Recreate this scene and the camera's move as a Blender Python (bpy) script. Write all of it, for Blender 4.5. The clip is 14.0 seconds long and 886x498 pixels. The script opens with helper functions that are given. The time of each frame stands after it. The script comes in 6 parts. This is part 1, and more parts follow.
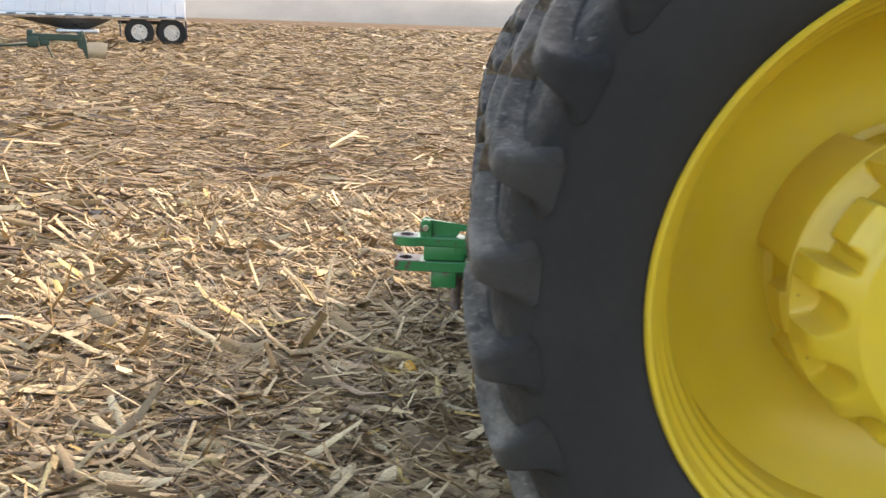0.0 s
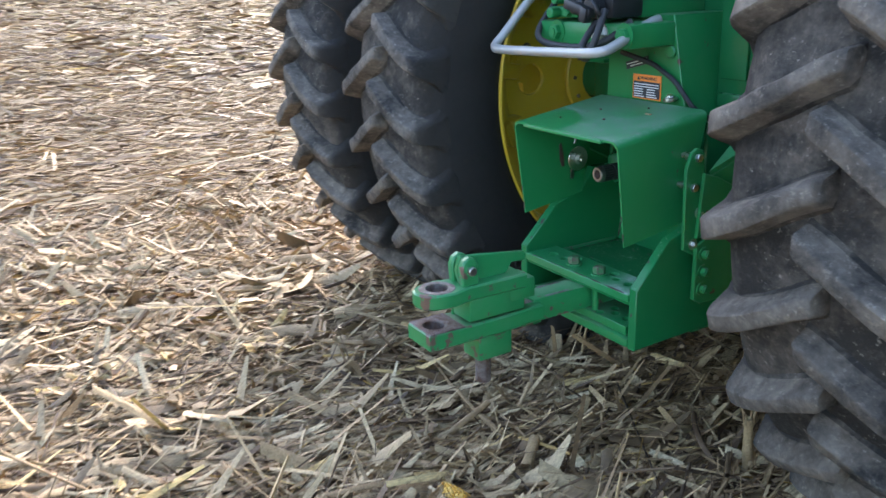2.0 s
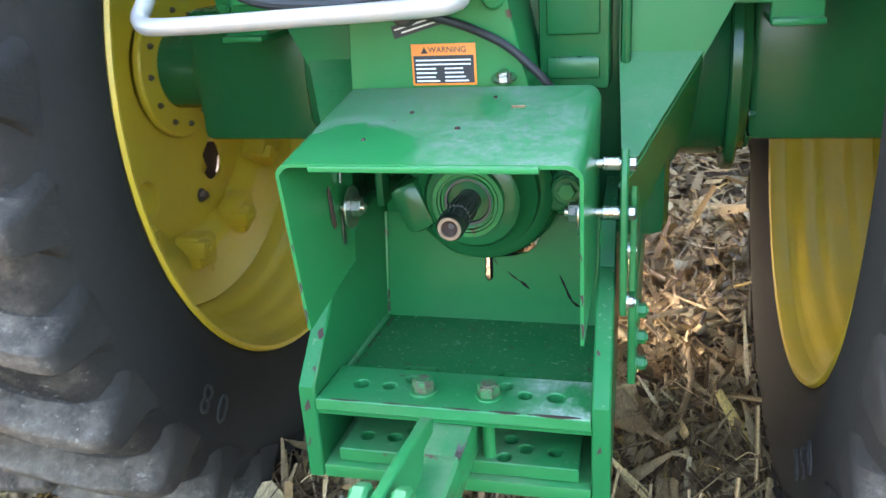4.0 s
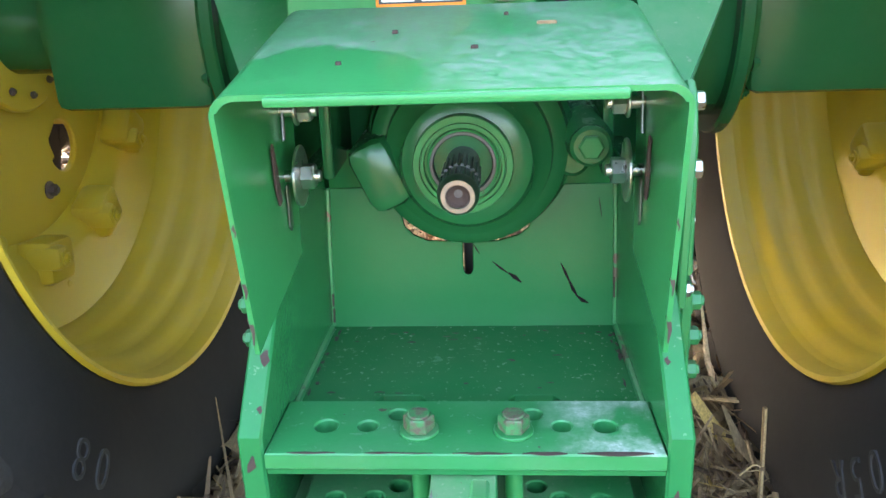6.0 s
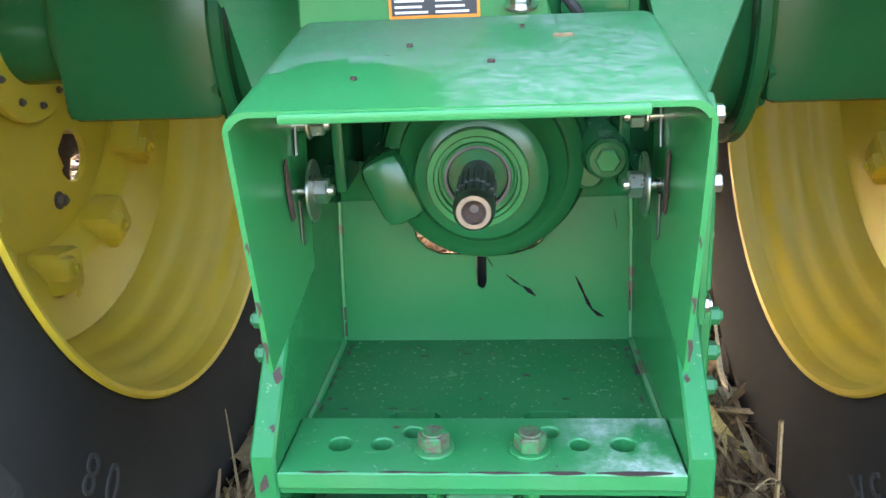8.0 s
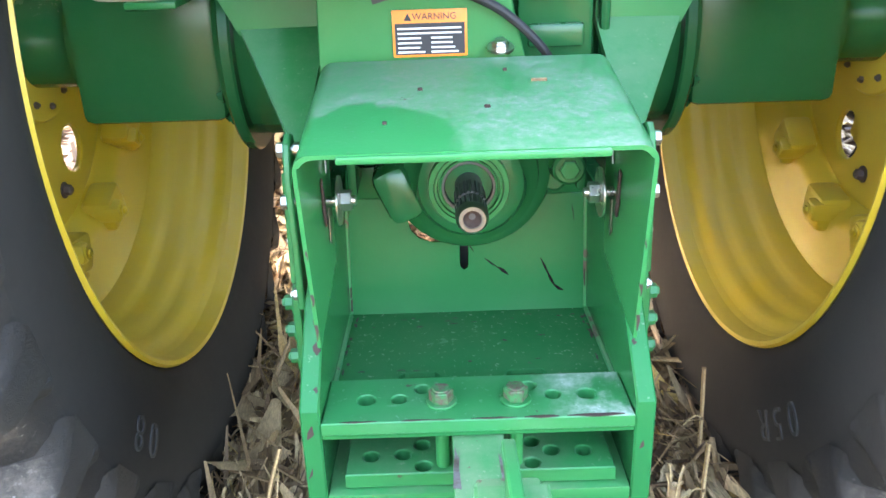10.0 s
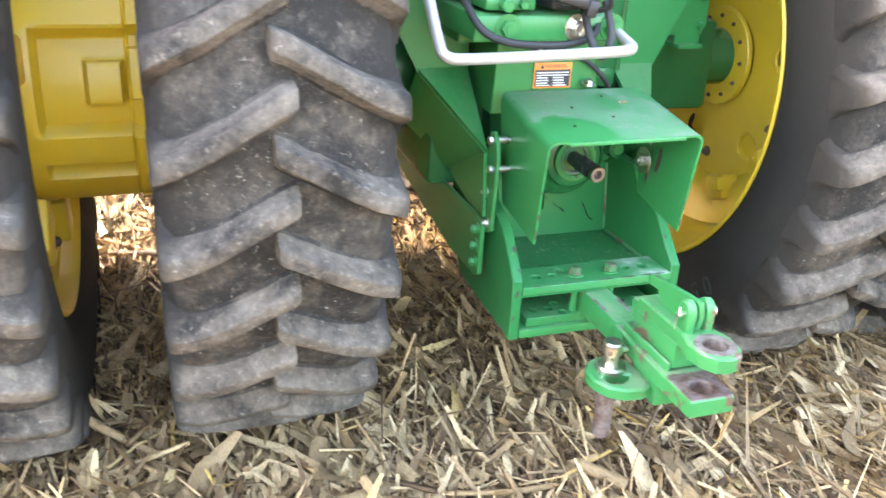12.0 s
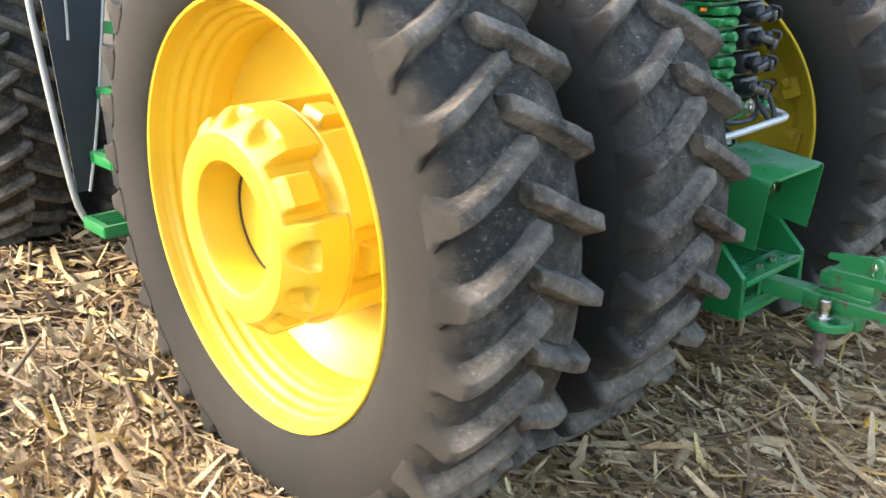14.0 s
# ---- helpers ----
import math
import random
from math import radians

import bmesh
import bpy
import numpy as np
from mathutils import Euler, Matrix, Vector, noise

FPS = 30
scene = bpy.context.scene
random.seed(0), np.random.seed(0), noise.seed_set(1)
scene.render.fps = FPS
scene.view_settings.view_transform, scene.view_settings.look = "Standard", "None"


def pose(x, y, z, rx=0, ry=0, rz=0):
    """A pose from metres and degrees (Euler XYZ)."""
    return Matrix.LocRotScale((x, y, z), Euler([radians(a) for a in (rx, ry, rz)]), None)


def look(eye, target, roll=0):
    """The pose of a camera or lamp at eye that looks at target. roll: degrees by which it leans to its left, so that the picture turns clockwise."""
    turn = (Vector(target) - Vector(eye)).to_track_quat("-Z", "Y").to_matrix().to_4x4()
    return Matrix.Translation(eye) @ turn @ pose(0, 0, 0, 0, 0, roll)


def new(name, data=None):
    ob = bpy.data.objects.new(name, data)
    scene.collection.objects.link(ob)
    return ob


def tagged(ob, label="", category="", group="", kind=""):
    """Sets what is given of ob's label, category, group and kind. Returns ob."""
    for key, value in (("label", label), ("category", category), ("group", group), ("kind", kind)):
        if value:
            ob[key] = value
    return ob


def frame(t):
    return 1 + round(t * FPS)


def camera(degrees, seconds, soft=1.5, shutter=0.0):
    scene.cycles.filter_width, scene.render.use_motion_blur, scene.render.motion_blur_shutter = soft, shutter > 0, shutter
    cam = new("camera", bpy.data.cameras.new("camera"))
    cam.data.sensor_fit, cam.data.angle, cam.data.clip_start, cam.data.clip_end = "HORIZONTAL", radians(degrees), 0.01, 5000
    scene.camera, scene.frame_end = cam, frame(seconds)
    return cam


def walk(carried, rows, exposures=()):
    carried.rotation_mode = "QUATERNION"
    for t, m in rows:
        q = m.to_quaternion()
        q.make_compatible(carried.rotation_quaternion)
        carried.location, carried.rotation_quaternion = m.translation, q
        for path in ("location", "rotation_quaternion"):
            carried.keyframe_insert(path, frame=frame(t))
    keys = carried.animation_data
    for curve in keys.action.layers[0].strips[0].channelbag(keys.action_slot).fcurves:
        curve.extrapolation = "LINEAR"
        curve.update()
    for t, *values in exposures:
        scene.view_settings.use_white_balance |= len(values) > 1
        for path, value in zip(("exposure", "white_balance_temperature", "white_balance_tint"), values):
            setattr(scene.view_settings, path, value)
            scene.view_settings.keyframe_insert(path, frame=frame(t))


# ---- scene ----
cam = camera(55.0, 14.0, shutter=0.25)
PATH = [
    (0, (3.239, -0.990, 1.405), (1.307, -1.066, 0.893), 1.81),
    (0.5, (2.975, -1.425, 1.377), (1.064, -1.356, 0.792), 0.46),
    (1, (2.578, -1.795, 1.399), (0.718, -1.448, 0.752), -1.73),
    (1.5, (2.099, -2.071, 1.365), (0.325, -1.406, 0.723), -2.19),
    (2, (1.609, -2.184, 1.302), (-0.023, -1.209, 0.680), -1.80),
    (2.5, (1.168, -2.224, 1.254), (-0.238, -0.945, 0.626), -1.90),
    (3, (0.882, -2.167, 1.250), (-0.312, -0.692, 0.625), -3.6),
    (3.5, (0.540, -1.994, 1.212), (-0.307, -0.312, 0.545), -4.2),
    (4, (0.288, -1.850, 1.195), (-0.206, -0.048, 0.487), -3.7),
    (4.2, (0.210, -1.791, 1.188), (-0.187, 0.029, 0.466), -3.8),
    (6.5, (0.041, -1.545, 1.026), (-0.100, 0.322, 0.332), -2.3),
    (7, (0.037, -1.537, 1.025), (-0.107, 0.332, 0.335), -2.4),
    (7.5, (0.036, -1.539, 1.035), (-0.126, 0.329, 0.344), -2.5),
    (10, (-0.037, -1.748, 1.191), (-0.039, 0.083, 0.390), -1.9),
    (10.5, (-0.122, -2.013, 1.269), (-0.012, -0.236, 0.358), -0.1),
    (11, (-0.274, -2.276, 1.368), (-0.007, -0.541, 0.412), 2.9),
    (11.5, (-0.600, -2.492, 1.433), (-0.135, -0.766, 0.538), 2.9),
    (12, (-1.005, -2.475, 1.454), (-0.386, -0.758, 0.638), 3.1),
    (12.5, (-1.433, -2.452, 1.495), (-0.714, -0.745, 0.747), 1.8),
    (13, (-1.905, -2.420, 1.545), (-1.049, -0.779, 0.803), 0.6),
    (13.5, (-2.350, -2.320, 1.590), (-1.267, -0.793, 0.907), -0.4),
    (14, (-2.862, -2.196, 1.668), (-1.601, -0.789, 1.011), -1.13),
]
walk(cam, [(t, look(eye, target, roll)) for t, eye, target, roll in PATH],
     exposures=[(0, 2.37, 7500, 14), (0.5, 2.55, 6250, 11), (1, 2.55, 6150, 12), (2, 2.65, 6050, 14), (2.5, 3.0, 6100, 14), (3, 3.45, 6300, 14), (4, 3.9, 6600, 13), (6.5, 4.25, 6800, 16), (7.5, 4.25, 6800, 16), (10, 4.4, 6900, 18), (10.5, 4.55, 7100, 19), (11, 4.3, 7200, 18), (12, 4.3, 7350, 18), (12.5, 4.38, 7350, 18), (13, 3.9, 7100, 16), (14, 2.6, 6600, 9)])

# ---------- world and light ----------
SUN_EL, SUN_AZ = 31.0, -54.0          # degrees; azimuth from +y towards +x
world = bpy.data.worlds.new("sky")
scene.world = world
world.use_nodes = True
wn = world.node_tree.nodes
sky = wn.new("ShaderNodeTexSky")
sky.sky_type = "NISHITA"
sky.sun_disc = False
sky.sun_elevation = radians(SUN_EL)
sky.sun_rotation = radians(SUN_AZ)
sky.air_density, sky.dust_density, sky.ozone_density = 1.0, 2.6, 0.7
wn["Background"].inputs["Strength"].default_value = 0.15
world.node_tree.links.new(sky.outputs[0], wn["Background"].inputs["Color"])
sun_data = bpy.data.lights.new("sun", "SUN")
sun_data.energy, sun_data.angle, sun_data.color = 0.48, radians(3.0), (1.0, 0.915, 0.77)
sun = new("sun", sun_data)
sun_dir = Vector((math.sin(radians(SUN_AZ)) * math.cos(radians(SUN_EL)), math.cos(radians(SUN_AZ)) * math.cos(radians(SUN_EL)), math.sin(radians(SUN_EL))))
sun.matrix_world = look(sun_dir * 40, (0, 0, 0))

# ---------- materials ----------


def material(name, rough=0.5, metal=0.0):
    m = bpy.data.materials.new(name)
    m.use_nodes = True
    b = m.node_tree.nodes["Principled BSDF"]
    b.inputs["Roughness"].default_value, b.inputs["Metallic"].default_value = rough, metal
    return m, m.node_tree.nodes, m.node_tree.links, b


def noise_node(nodes, links, scale, detail=6.0, rough=0.6, coord="Object", stretch=None, apart=False):
    """Noise over the object's own space; apart: each object takes its own stretch of it."""
    tc = nodes.new("ShaderNodeTexCoord")
    n = nodes.new("ShaderNodeTexNoise")
    n.inputs["Scale"].default_value, n.inputs["Detail"].default_value, n.inputs["Roughness"].default_value = scale, detail, rough
    if apart:
        info, add = nodes.new("ShaderNodeObjectInfo"), nodes.new("ShaderNodeVectorMath")
        add.operation = "MULTIPLY_ADD"
        links.new(info.outputs["Random"], add.inputs[0])
        add.inputs[1].default_value = (37.0, 53.0, 71.0)
        links.new(tc.outputs[coord], add.inputs[2])
        links.new(add.outputs[0], n.inputs["Vector"])
    elif stretch:
        mp = nodes.new("ShaderNodeMapping")
        mp.inputs["Scale"].default_value = stretch
        links.new(tc.outputs[coord], mp.inputs["Vector"])
        links.new(mp.outputs[0], n.inputs["Vector"])
    else:
        links.new(tc.outputs[coord], n.inputs["Vector"])
    return n.outputs["Fac"]


def ramp(nodes, links, fac, stops):
    r = nodes.new("ShaderNodeValToRGB")
    e = r.color_ramp.elements
    while len(e) < len(stops):
        e.new(0.5)
    for el, (p, c) in zip(e, stops):
        el.position, el.color = p, (*c, 1) if len(c) == 3 else c
    links.new(fac, r.inputs["Fac"])
    return r.outputs["Color"]


def mix(nodes, links, fac, a, b):
    m = nodes.new("ShaderNodeMix")
    m.data_type = "RGBA"
    for sock, v in ((m.inputs["Factor"], fac), (m.inputs[6], a), (m.inputs[7], b)):
        if isinstance(v, (int, float)):
            sock.default_value = v
        elif isinstance(v, tuple):
            sock.default_value = (*v, 1)
        else:
            links.new(v, sock)
    return m.outputs[2]


def math_node(nodes, links, op, a, b=0.0):
    m = nodes.new("ShaderNodeMath")
    m.operation, m.use_clamp = op, True
    for sock, v in zip(m.inputs, (a, b)):
        if isinstance(v, (int, float)):
            sock.default_value = v
        else:
            links.new(v, sock)
    return m.outputs[0]


def bump(nodes, links, b, fac, strength, dist):
    n = nodes.new("ShaderNodeBump")
    n.inputs["Strength"].default_value, n.inputs["Distance"].default_value = strength, dist
    links.new(fac, n.inputs["Height"])
    links.new(n.outputs[0], b.inputs["Normal"])


def upward(nodes, links, low=0.5, high=0.95):
    g = nodes.new("ShaderNodeNewGeometry")
    s = nodes.new("ShaderNodeSeparateXYZ")
    links.new(g.outputs["Normal"], s.inputs[0])
    r = nodes.new("ShaderNodeMapRange")
    r.inputs["From Min"].default_value, r.inputs["From Max"].default_value = low, high
    links.new(s.outputs["Z"], r.inputs["Value"])
    return r.outputs[0]


def paint(name, colour, dust=(0.36, 0.33, 0.25), edge=(0.40, 0.62), chip=(0.09, 0.045, 0.03), top_dust=0.7, chips=0.69, rough=0.30, side_dust=0.07, dust_from=None, washed=None, grit=0.0, spec=0.5):
    """Worn enamel: fine tone, dust lying on top faces, thin film of dirt, chips to primer."""
    m, n, l, b = material(name, rough)
    b.inputs["Specular IOR Level"].default_value = spec
    tone = noise_node(n, l, 3.0, 3.0)
    base = mix(n, l, tone, tuple(c * 0.86 for c in colour), tuple(min(1, c * 1.12) for c in colour))
    lay = math_node(n, l, "MULTIPLY", upward(n, l), ramp(n, l, noise_node(n, l, 7.0, 8.0, 0.68), [(edge[0], (0, 0, 0)), (edge[1], (1, 1, 1))]))
    lay = math_node(n, l, "MULTIPLY", lay, top_dust)
    if dust_from is not None:
        tc, sep, mr = n.new("ShaderNodeTexCoord"), n.new("ShaderNodeSeparateXYZ"), n.new("ShaderNodeMapRange")
        l.new(tc.outputs["Object"], sep.inputs[0])
        l.new(sep.outputs["X"], mr.inputs["Value"])
        mr.inputs["From Min"].default_value, mr.inputs["From Max"].default_value = dust_from
        lay = math_node(n, l, "MULTIPLY", lay, mr.outputs[0])
    if washed is not None:
        tc, off, ln = n.new("ShaderNodeTexCoord"), n.new("ShaderNodeVectorMath"), n.new("ShaderNodeVectorMath")
        off.operation, ln.operation = "SUBTRACT", "LENGTH"
        l.new(tc.outputs["Object"], off.inputs[0])
        off.inputs[1].default_value = washed[:3]
        l.new(off.outputs[0], ln.inputs[0])
        reach = math_node(n, l, "ADD", ln.outputs["Value"], math_node(n, l, "MULTIPLY", noise_node(n, l, 22.0, 5.0, 0.6), 0.10))
        lay = math_node(n, l, "MULTIPLY", lay, ramp(n, l, reach, [(washed[3], (0, 0, 0)), (washed[3] + 0.012, (1, 1, 1))]))
    if grit:
        fine = ramp(n, l, noise_node(n, l, 85.0, 6.0, 0.75), [(0.40, (1 - grit,) * 3), (0.62, (1, 1, 1))])
        lay = math_node(n, l, "MULTIPLY", lay, fine)
    film = math_node(n, l, "MULTIPLY", ramp(n, l, noise_node(n, l, 16.0, 9.0, 0.75), [(0.45, (0, 0, 0)), (0.75, (1, 1, 1))]), side_dust)
    speck = ramp(n, l, noise_node(n, l, 130.0, 3.0, 0.6), [(0.64, (0, 0, 0)), (0.72, (1, 1, 1))])
    speck = math_node(n, l, "MULTIPLY", speck, 0.35)
    dirt = math_node(n, l, "ADD", math_node(n, l, "ADD", lay, film), math_node(n, l, "MULTIPLY", speck, upward(n, l)))
    col = mix(n, l, dirt, base, dust)
    chipped = ramp(n, l, noise_node(n, l, 21.0, 7.0, 0.62), [(chips, (0, 0, 0)), (chips + 0.012, (1, 1, 1))])
    col = mix(n, l, chipped, col, chip)
    l.new(col, b.inputs["Base Color"])
    rg = n.new("ShaderNodeMapRange")
    rg.inputs["To Min"].default_value, rg.inputs["To Max"].default_value = rough, 0.85
    l.new(dirt, rg.inputs["Value"])
    l.new(rg.outputs[0], b.inputs["Roughness"])
    bump(n, l, b, noise_node(n, l, 240.0, 2.0), 0.06, 0.002)
    return m


def plain(name, colour, rough, metal=0.0, scale=40.0, vary=0.25, grain=0.1):
    m, n, l, b = material(name, rough, metal)
    f = noise_node(n, l, scale, 6.0, 0.65)
    l.new(mix(n, l, f, tuple(c * (1 - vary) for c in colour), tuple(min(1, c * (1 + vary)) for c in colour)), b.inputs["Base Color"])
    r = n.new("ShaderNodeMapRange")
    r.inputs["To Min"].default_value, r.inputs["To Max"].default_value = max(0.05, rough - 0.12), min(1, rough + 0.12)
    l.new(f, r.inputs["Value"])
    l.new(r.outputs[0], b.inputs["Roughness"])
    bump(n, l, b, noise_node(n, l, scale * 5, 3.0), grain, 0.002)
    return m


GREEN = paint("green enamel", (0.0175, 0.185, 0.052), top_dust=0.20, side_dust=0.04, spec=0.36)
DUSTY = paint("dusty green enamel", (0.0175, 0.185, 0.052), side_dust=0.04, spec=0.36, dust=(0.25, 0.275, 0.24), edge=(0.36, 0.68), top_dust=0.85, grit=0.75, washed=(-0.125, -0.850, 0.930, 0.150))
HITCH = paint("battered green enamel", (0.0185, 0.190, 0.055), chip=(0.12, 0.070, 0.050), top_dust=0.3, chips=0.598)
SHELF = paint("green enamel with a dried splash", (0.0185, 0.190, 0.055), dust=(0.44, 0.50, 0.43), edge=(0.40, 0.52), top_dust=0.75, grit=0.7, dust_from=(0.075, 0.125))
# same enamel as GREEN, base darkened to imitate shade around the housing
CAST = paint("green cast housing", (0.012, 0.118, 0.037), rough=0.24, chips=0.80, top_dust=0.12, side_dust=0.02, spec=0.42)
# less dust than GREEN; base also darkened to imitate the shaded box inside
CLEAN_DIM = paint("clean green enamel", (0.0125, 0.150, 0.043), rough=0.24, chips=0.80, top_dust=0.05, side_dust=0.015, spec=0.24)
YELLOW = paint("yellow enamel", (0.61, 0.420, 0.027), dust=(0.45, 0.36, 0.2), chip=(0.10, 0.07, 0.04), top_dust=0.18, chips=0.765, rough=0.36, side_dust=0.12)
STEEL = plain("zinc plated steel", (0.62, 0.60, 0.53), 0.3, 1.0)
SHAFT = plain("dark machined steel", (0.11, 0.11, 0.115), 0.42, 0.8)
BRIGHT = plain("bright worn steel", (0.30, 0.29, 0.28), 0.32, 1.0)
RUST = plain("rusted steel", (0.052, 0.031, 0.023), 0.9, 0.1, 60.0, 0.5, 0.5)
WORN = plain("worn bare steel", (0.125, 0.095, 0.080), 0.6, 0.3, 50.0, 0.4, 0.4)


def patina(name, steel, rust, scale=34.0, metal=0.35):
    """Rubbed steel going to rust in patches."""
    m, n, l, b = material(name, 0.5, metal)
    f = ramp(n, l, noise_node(n, l, scale, 8.0, 0.72), [(0.42, (0, 0, 0)), (0.60, (1, 1, 1))])
    fine = noise_node(n, l, 160.0, 5.0, 0.7)
    l.new(mix(n, l, f, mix(n, l, fine, tuple(c * 0.7 for c in steel), tuple(c * 1.3 for c in steel)), mix(n, l, fine, tuple(c * 0.5 for c in rust), tuple(c * 1.5 for c in rust))), b.inputs["Base Color"])
    bump(n, l, b, f, 0.4, 0.002)
    return m


BOLTED = patina("rusty bolt with green paint left", (0.018, 0.17, 0.05), (0.105, 0.058, 0.045), 95.0, 0.0)
RUBBED = patina("rubbed steel with rust", (0.20, 0.185, 0.172), (0.105, 0.070, 0.052))
BROWNED = patina("browned steel", (0.17, 0.145, 0.135), (0.085, 0.046, 0.032))
BLACK = plain("black plastic", (0.012, 0.012, 0.013), 0.45, 0.0, 30.0, 0.4)
HOSE = plain("black rubber hose", (0.018, 0.018, 0.018), 0.6, 0.0, 30.0, 0.3)
RAIL = plain("grey painted tube", (0.40, 0.39, 0.36), 0.36, 0.35, 25.0, 0.15)
ORANGE = plain("orange label film", (0.85, 0.25, 0.03), 0.45, 0.0, 30.0, 0.1)
INK = plain("black label print", (0.025, 0.025, 0.03), 0.5, 0.0, 30.0, 0.2)
BARE = plain("blackened bare steel", (0.009, 0.008, 0.008), 0.85, 0.0, 40.0, 0.3)
BARE.node_tree.nodes["Principled BSDF"].inputs["Specular IOR Level"].default_value = 0.1
WHITE = plain("white label print", (0.75, 0.75, 0.72), 0.5, 0.0, 30.0, 0.1)
PANEL = plain("dark grey panel", (0.03, 0.033, 0.036), 0.5, 0.0, 8.0, 0.3)
ALU = plain("polished aluminium", (0.50, 0.51, 0.53), 0.3, 0.9, 6.0, 0.1)
TRAILER = plain("white trailer paint", (0.72, 0.74, 0.78), 0.4, 0.0, 2.0, 0.08)
TAN = plain("sandy worn steel", (0.40, 0.29, 0.17), 0.5, 0.2, 8.0, 0.2)
DARKGREEN = plain("dark implement paint", (0.012, 0.035, 0.02), 0.5, 0.0, 8.0, 0.3)


def rubber(name, mud, base_lo=(0.012, 0.0115, 0.0105), base_hi=(0.027, 0.0252, 0.0225)):
    """Weathered tyre rubber: film of brown dust, caked soil, scuffs and pale flecks of chaff."""
    m, n, l, b = material(name, 0.8)
    b.inputs["Specular IOR Level"].default_value = 0.20
    big = noise_node(n, l, 8.0, 9.0, 0.72, apart=True)
    fine = noise_node(n, l, 55.0, 8.0, 0.78, apart=True)
    base = mix(n, l, fine, base_lo, base_hi)
    film = math_node(n, l, "MULTIPLY", ramp(n, l, noise_node(n, l, 1.6, 5.0, 0.6, apart=True), [(0.35, (0, 0, 0)), (0.75, (1, 1, 1))]), 0.13 + 0.17 * mud)
    col = mix(n, l, film, base, (0.125, 0.108, 0.086))
    if mud > 0.05:
        tc, sep, ln, vec = n.new("ShaderNodeTexCoord"), n.new("ShaderNodeSeparateXYZ"), n.new("ShaderNodeVectorMath"), n.new("ShaderNodeVectorMath")
        l.new(tc.outputs["Object"], sep.inputs[0])
        vec.operation, ln.operation = "MULTIPLY", "LENGTH"
        l.new(tc.outputs["Object"], vec.inputs[0])
        vec.inputs[1].default_value = (0.0, 1.0, 1.0)
        l.new(vec.outputs[0], ln.inputs[0])
        wobble = math_node(n, l, "MULTIPLY", big, 0.06)
        out, side = n.new("ShaderNodeMapRange"), n.new("ShaderNodeMapRange")
        out.inputs["From Min"].default_value, out.inputs["From Max"].default_value = 0.945, 1.000
        rr = n.new("ShaderNodeMath")
        rr.operation = "ADD"
        l.new(ln.outputs["Value"], rr.inputs[0])
        l.new(wobble, rr.inputs[1])
        l.new(rr.outputs[0], out.inputs["Value"])
        ab = n.new("ShaderNodeMath")
        ab.operation = "ABSOLUTE"
        l.new(sep.outputs["X"], ab.inputs[0])
        side.inputs["From Min"].default_value, side.inputs["From Max"].default_value = 0.243, 0.212
        l.new(ab.outputs[0], side.inputs["Value"])
        tread = math_node(n, l, "MULTIPLY", out.outputs[0], side.outputs[0])
        caked = ramp(n, l, big, [(0.58 - 0.24 * mud, (0, 0, 0)), (0.72 - 0.10 * mud, (1, 1, 1))])
        soil = mix(n, l, fine, (0.090, 0.076, 0.061), (0.30, 0.258, 0.205))
        col = mix(n, l, math_node(n, l, "MULTIPLY", math_node(n, l, "MULTIPLY", caked, 0.30 + 0.58 * mud), tread), col, soil)
        scuff = ramp(n, l, fine, [(0.56, (0, 0, 0)), (0.70, (1, 1, 1))])
        col = mix(n, l, math_node(n, l, "MULTIPLY", math_node(n, l, "MULTIPLY", scuff, 0.20 + 0.40 * mud), tread), col, (0.33, 0.285, 0.225))
        fleck = ramp(n, l, noise_node(n, l, 75.0, 5.0, 0.72, apart=True), [(0.615, (0, 0, 0)), (0.66, (1, 1, 1))])
        patch = ramp(n, l, noise_node(n, l, 6.0, 5.0, 0.65, apart=True), [(0.44, (0, 0, 0)), (0.56, (1, 1, 1))])
        col = mix(n, l, math_node(n, l, "MULTIPLY", math_node(n, l, "MULTIPLY", math_node(n, l, "MULTIPLY", fleck, patch), 0.75 - 0.45 * mud), tread), col, (0.55, 0.50, 0.42))
        bump(n, l, b, math_node(n, l, "ADD", math_node(n, l, "MULTIPLY", fine, 0.45), math_node(n, l, "MULTIPLY", big, 0.55)), 0.8, 0.012)
    else:
        bump(n, l, b, fine, 0.15, 0.004)
    l.new(col, b.inputs["Base Color"])
    return m


TYRE = rubber("tyre rubber", 0.0)
GROOVE = rubber("dusty tread rubber", 0.50)
LUG = rubber("muddy lug rubber", 0.95)


LETTER = plain("scuffed raised rubber", (0.025, 0.0245, 0.0235), 0.7, 0.0, 60.0, 0.5, 0.3)


